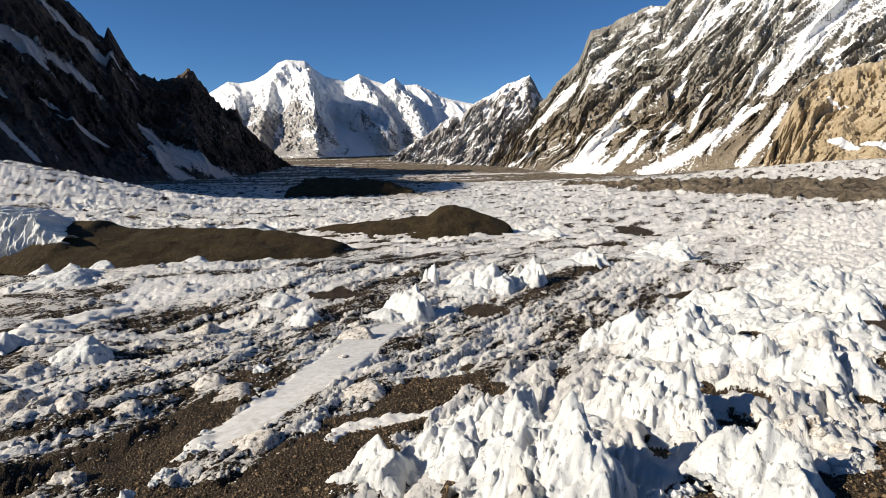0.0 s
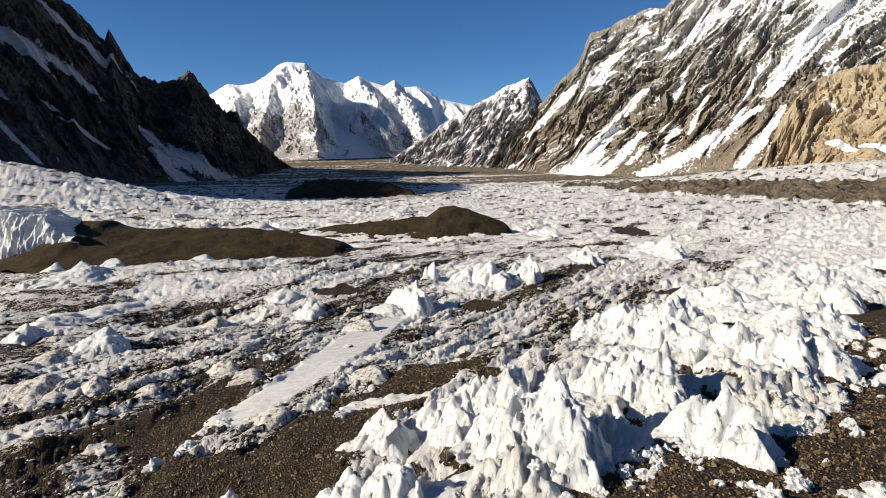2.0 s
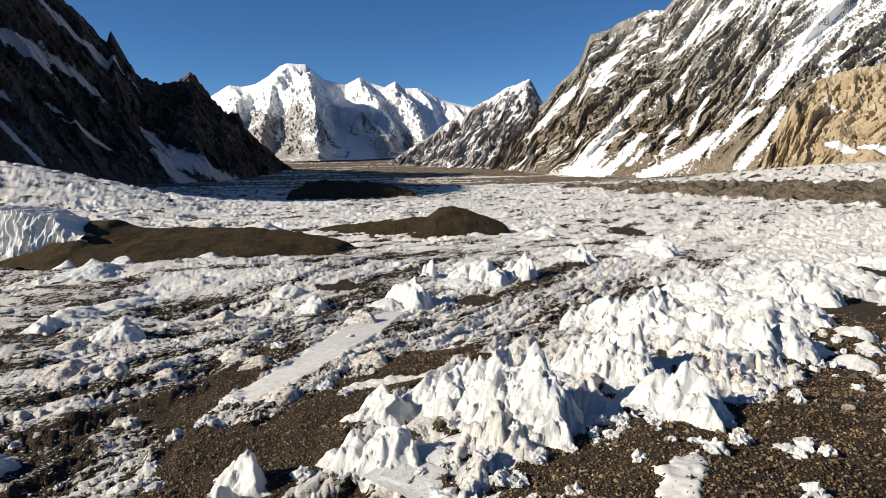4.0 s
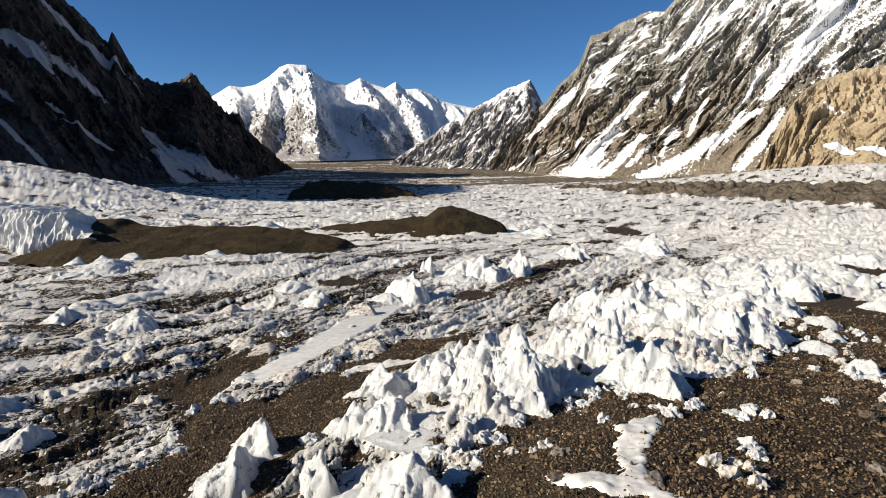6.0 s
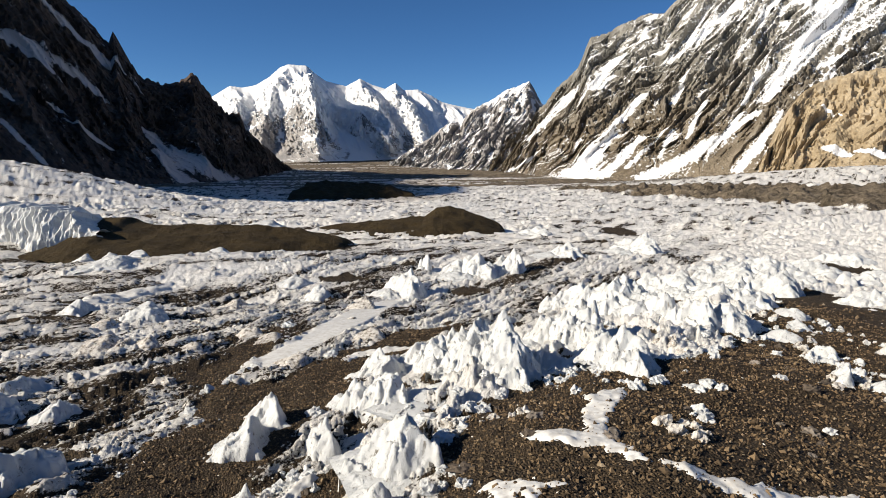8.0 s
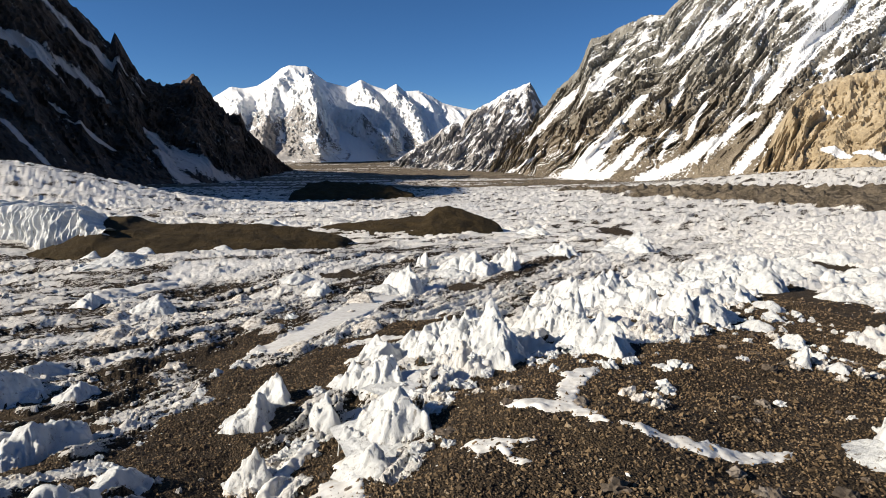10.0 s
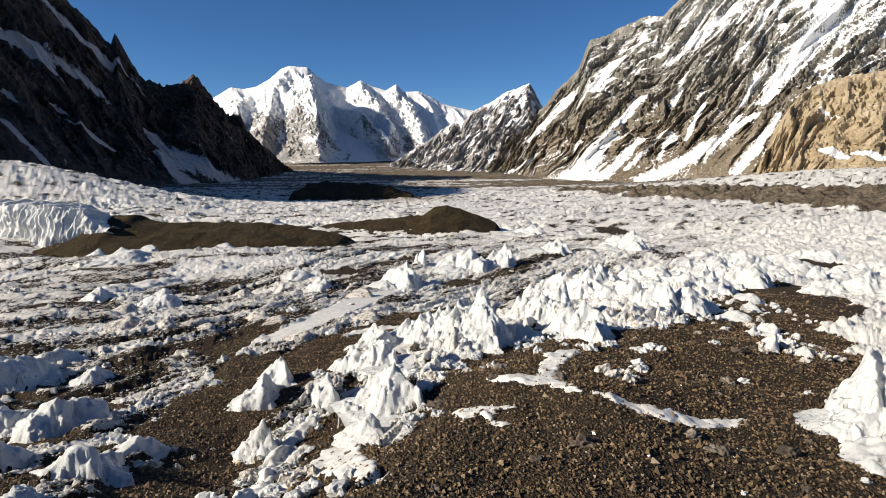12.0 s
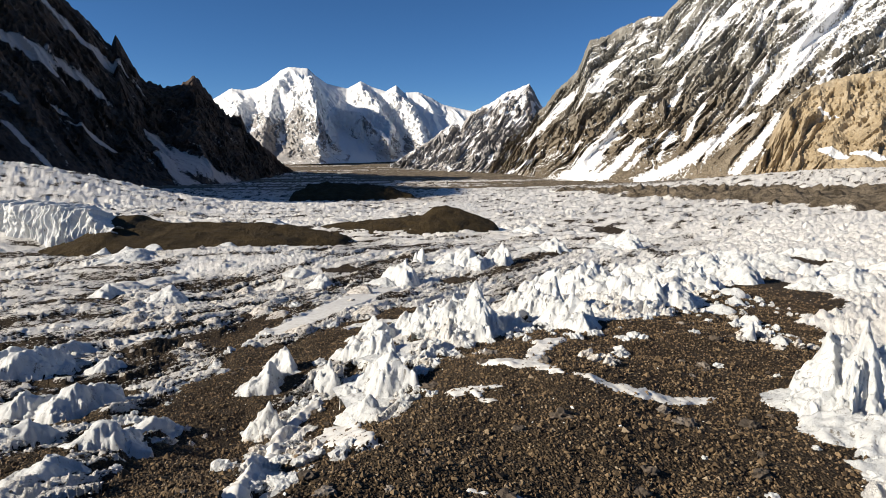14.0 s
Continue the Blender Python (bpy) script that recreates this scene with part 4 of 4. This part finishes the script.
def snow_patch(outline, label="thin ragged strip of old snow on brown gravel", thick=0.045, cell=0.13):
    xs, ys = np.asarray(outline, float).T
    X, Y = np.meshgrid(np.arange(xs.min() - 0.6, xs.max() + 0.6, cell), np.arange(ys.min() - 0.6, ys.max() + 0.6, cell))
    d = inside(X, Y, outline) - 0.24 + 0.30 * fbm(X / 1.1, Y / 1.1, 151, 5, 0.65)
    z = surface(X.ravel(), Y.ravel())[0].reshape(X.shape)
    z = z + 0.075 + np.clip(d * 0.6, -0.3, thick) + 0.03 * fbm(X / 0.4, Y / 0.4, 152, 2)
    n, m = X.shape
    i = np.arange(n * m).reshape(n, m)
    quads = np.stack([i[:-1, :-1], i[:-1, 1:], i[1:, 1:], i[1:, :-1]], -1).reshape(-1, 4)
    keep = (d.ravel()[quads] > -0.5).any(1)
    used, faces = np.unique(quads[keep], return_inverse=True)
    verts = np.stack([X.ravel(), Y.ravel(), z.ravel()], 1)[used]
    ob = new("snow_patch", solid("snow_patch", verts, faces.reshape(-1, 4), SNOW, smooth=True))
    return tagged(ob, label, "snow", "snow strips")


snow_patch(RAMP, "smooth white snow ramp beside the gravel lane", 0.06, 0.3)
snow_patch([(-13.1, 40.8), (-12.3, 44.5), (-9.6, 45.4), (-4, 46.2), (-3.8, 44.7), (-7.6, 43.4), (-11, 42.5), (-11.9, 40)])
snow_patch([(2.0, 11.5), (3.5, 11.4), (5.6, 10.9), (6.2, 13.8), (7.6, 17.7), (10.8, 20.4), (10.2, 17.3), (7.8, 13.2), (7.1, 10.4), (7.5, 8.3), (8.2, 6.2), (7.1, 6.5), (6.0, 8.4), (3.4, 9.3)])
snow_patch([(8.1, 6.8), (10.7, 6.1), (12.2, 5.7), (15.1, 5.5), (18.0, 6.0), (17.5, 4.8), (14.1, 3.6), (11.7, 4.0), (9.4, 4.7)])
snow_patch([(-0.5, 7.0), (0.9, 6.7), (3.7, 4.8), (2.2, 4.2), (3.2, 2.5), (2.4, 2.1), (1.5, 4.1), (0.3, 3.5)])
snow_patch([(-9.6, 4.8), (-8.4, 8.3), (-8.2, 11.7), (-7.5, 12.8), (-5.4, 10.5), (-5.9, 7.8), (-4.6, 0.9), (-3.0, -3.3), (-4.5, -2.8)], "flat snow apron at the end of the ice ridge")
snow_patch([(-9.8, -9.0), (-9.7, -6.1), (-12.3, 5.7), (-12.6, 9.6), (-12.4, 13.1), (-10.9, 16.4), (-9.8, 14.7), (-11.0, 11.5), (-11.1, 7.5), (-10.2, 2.9), (-8.2, -8.5), (-8.2, -9.2)], "low narrow ice wall melting on brown gravel", 0.45)
snow_patch([(-0.6, -7.7), (0.9, -8.1), (2.6, -8.4), (4, -8.5), (2.5, -8.9), (0.2, -8.4)])
snow_patch([(-66, 82), (-66, 88), (-62, 94.5), (-57.7, 100.5), (-55.7, 98.3), (-58, 92), (-60.3, 82), (-62.6, 78.3)], "smooth pale snow field among dirty ice", 0.5, 0.4)

# ---------------------------------------------------------------- loose stones and ice


def scatter(name, n, box, wanted, size, material, seed, label, category, flat=0.7, smooth=False):
    """Many small eight-sided lumps, half sunk, joined into one mesh."""
    rng = np.random.default_rng(seed)
    x = rng.uniform(box[0], box[1], n)
    y = box[2] + (box[3] - box[2]) * rng.random(n) ** 1.6 - 16 * rng.random(n) ** 3
    z, debris = surface(x, y)[:2]
    gravel, clean, _ = zones(x, y)
    keep = wanted(gravel, clean, debris) > rng.random(n)
    x, y, z = x[keep], y[keep], z[keep]
    n = len(x)
    r = np.minimum(size[0] * np.exp(size[1] * np.abs(rng.normal(size=n))), 2.1 * size[0])
    unit = np.array([(1, 0, 0), (-1, 0, 0), (0, 1, 0), (0, -1, 0), (0, 0, 1), (0, 0, -1)], float)
    tri = np.array([(0, 2, 4), (2, 1, 4), (1, 3, 4), (3, 0, 4), (2, 0, 5), (1, 2, 5), (3, 1, 5), (0, 3, 5)])
    v = unit[None] + rng.uniform(-0.42, 0.42, (n, 6, 3))
    v *= (r[:, None] * rng.uniform(0.7, 1.4, (n, 3)) * (1, 1, flat))[:, None]
    a = rng.uniform(0, 6.28, n)
    c, s = np.cos(a)[:, None], np.sin(a)[:, None]
    v = np.stack([v[..., 0] * c - v[..., 1] * s, v[..., 0] * s + v[..., 1] * c, v[..., 2]], -1)
    v += np.stack([x, y, z + 0.3 * r], 1)[:, None]
    faces = (tri[None] + 6 * np.arange(n)[:, None, None]).reshape(-1, 3)
    return tagged(new(name, solid(name, v.reshape(-1, 3), faces, material, smooth)), label, category, kind="stuff")


scatter("gravel", 92000, (-28, 48, -14, 68), lambda g, c, d: (g > 0.6) * 0.95, (0.05, 0.48), STONE, 1, "angular brown moraine gravel", "gravel", 0.95)
scatter("rubble", 16000, (-30, 60, -14, 76), lambda g, c, d: (g > 0.5) * 0.5, (0.1, 0.34), STONE, 2, "larger brown moraine stones", "stones", 0.95)
scatter("ice_rubble", 38000, (-75, 30, -12, 130), lambda g, c, d: (g < 0.5) * (c < 0.5) * (0.12 + 0.75 * ramp(d, 0.3, 0.6)), (0.075, 0.55), DIRTY, 3, "dirty ice clods", "ice rubble", 0.45)
scatter("ice_crumbs", 26000, (-30, 75, -12, 90), lambda g, c, d: (g < 0.8) * (g > 0.1) * 0.9 + (g > 0.8) * 0.015, (0.05, 0.5), SNOW, 4, "white ice crumbs along the gravel's edge", "ice rubble")


def lump_mesh(name, seed, material, rough=0.35):
    """A weathered block: a ball of small faces pushed about."""
    bm = bmesh.new()
    bmesh.ops.create_icosphere(bm, subdivisions=3, radius=1)
    co = np.array([v.co for v in bm.verts])
    d = 1 + rough * fbm(co[:, 0] * 1.3 + 9 * seed, co[:, 1] * 1.3 + co[:, 2] * 1.7, seed, 4, 0.6)
    co = co * d[:, None]
    co[:, 2] = np.where(co[:, 2] > 0, co[:, 2], co[:, 2] * 0.5)
    for v, c in zip(bm.verts, co):
        v.co = c
    me = bpy.data.meshes.new(name)
    bm.to_mesh(me)
    bm.free()
    me.materials.append(material)
    return me


def strew(name, kinds, n, box, wanted, sizes, material, seed, label, category, group, squash=0.75):
    rng = random.Random(seed)
    meshes = [lump_mesh(name, seed + k, material, 0.5) for k in range(kinds)]
    done = 0
    while done < n:
        x, y = rng.uniform(*box[:2]), box[2] + (box[3] - box[2]) * rng.random() ** 1.3
        xs, ys = np.array([x]), np.array([y])
        g, c, _ = zones(xs, ys)
        if rng.random() > wanted(g[0], c[0]):
            continue
        r = rng.uniform(*sizes) * (0.6 + 0.8 * rng.random() ** 2)
        ob = new(name, meshes[done % kinds])
        ob.matrix_world = pose(x, y, float(surface(xs, ys)[0][0]) - 0.05 * r, rz=rng.uniform(0, 360)) @ Matrix.Diagonal((r * rng.uniform(0.8, 1.5), r, r * squash, 1))
        tagged(ob, label, category, group)
        done += 1


strew("boulder", 8, 60, (-24, 45, -10, 55), lambda g, c: g > 0.8, (0.2, 0.42), BOULDER, 31, "angular brown boulder on the gravel", "boulder", "boulders on the gravel")
strew("ice_chunk", 10, 110, (-25, 60, -8, 75), lambda g, c: 0.9 if 0.1 < g < 0.7 else (0.01 if g > 0.85 else 0.0), (0.25, 0.6), ICE, 51, "small white ice chunk at the edge of the gravel", "ice", "ice chunks")
strew("ice_clod", 10, 170, (-80, 20, 5, 135), lambda g, c: g < 0.2 and c < 0.3, (0.3, 0.8), DIRTY, 71, "dirty grey-white ice clod on the glacier", "ice", "ice clods")


def pile(name, x, y, spread, n, sizes, material, seed, label, category, group):
    """A loose heap of broken pieces round a place."""
    rng = random.Random(seed)
    meshes = [lump_mesh(name, seed + k, material, 0.55) for k in range(3)]
    for k in range(n):
        px, py = x + rng.gauss(0, spread), y + rng.gauss(0, spread)
        r = rng.uniform(*sizes)
        ob = new(name, meshes[k % 3])
        z = float(surface(np.array([px]), np.array([py]))[0][0])
        ob.matrix_world = pose(px, py, z - 0.05 * r, rx=rng.uniform(-20, 20), rz=rng.uniform(0, 360)) @ Matrix.Diagonal((r * rng.uniform(0.7, 1.3), r, r * rng.uniform(0.6, 1.2), 1))
        tagged(ob, label, category, group)


FIELD_PILES = [
    (11.9, 10.8, 0.8, 9), (16.4, 20.0, 0.7, 9), (14.6, 14.5, 0.8, 6), (31.0, 23.5, 1.6, 14), (33.6, 30.0, 1.5, 14), (35.6, 36.0, 1.6, 14),
    (36.5, 41.5, 1.8, 14), (38.5, 47.5, 2.0, 14), (43, 44, 2.2, 10), (-9.0, 3.0, 0.9, 9), (-6.5, -2.5, 0.9, 8), (-11.5, 14.5, 1.0, 8),
    (-14.0, 11.0, 1.0, 6),
]
RIDGE_PILES = [
    (4.8, 24.2, 1.4, 10), (9.2, 27.0, 1.2, 9), (0.2, 15.5, 1.2, 9), (-2.4, 8.0, 1.1, 9), (19.5, 30.0, 1.5, 9), (-20.5, 8.0, 1.6, 9),
    (9.5, 24.0, 1.5, 12), (14.5, 28.0, 1.6, 9), (20.0, 33.5, 1.8, 13), (25.5, 38.5, 1.8, 11), (30.5, 44.5, 2.2, 14), (36.0, 51.0, 2.4, 12),
    (-0.5, 19.0, 1.5, 11), (12.5, 21.5, 1.4, 8),
]
for k, (x, y, spread, n) in enumerate(FIELD_PILES + RIDGE_PILES):
    pile("ice_chunk", x, y, spread, n, (0.16, 0.55), ICE if k % 3 else DIRTY, 300 + 7 * k, "broken white ice chunk lying on brown gravel", "ice", "ice chunks")

for k, (x, y, r) in enumerate([(6.4, -0.4, 0.5), (15.4, -4.7, 0.36), (13.2, 2.6, 0.34), (17.8, 1.2, 0.4), (9.5, -5.5, 0.3), (-1.0, -5.2, 0.24), (20.4, 14.0, 0.45), (24.0, 20.0, 0.5)]):
    ob = new("boulder", lump_mesh("boulder", 400 + k, BOULDER, 0.6))
    ob.matrix_world = pose(x, y, height(x, y), rz=47 * k) @ Matrix.Diagonal((r * 1.25, r, r * 0.8, 1))
    tagged(ob, "large angular brown boulder standing on the gravel", "boulder", "boulders on the gravel")
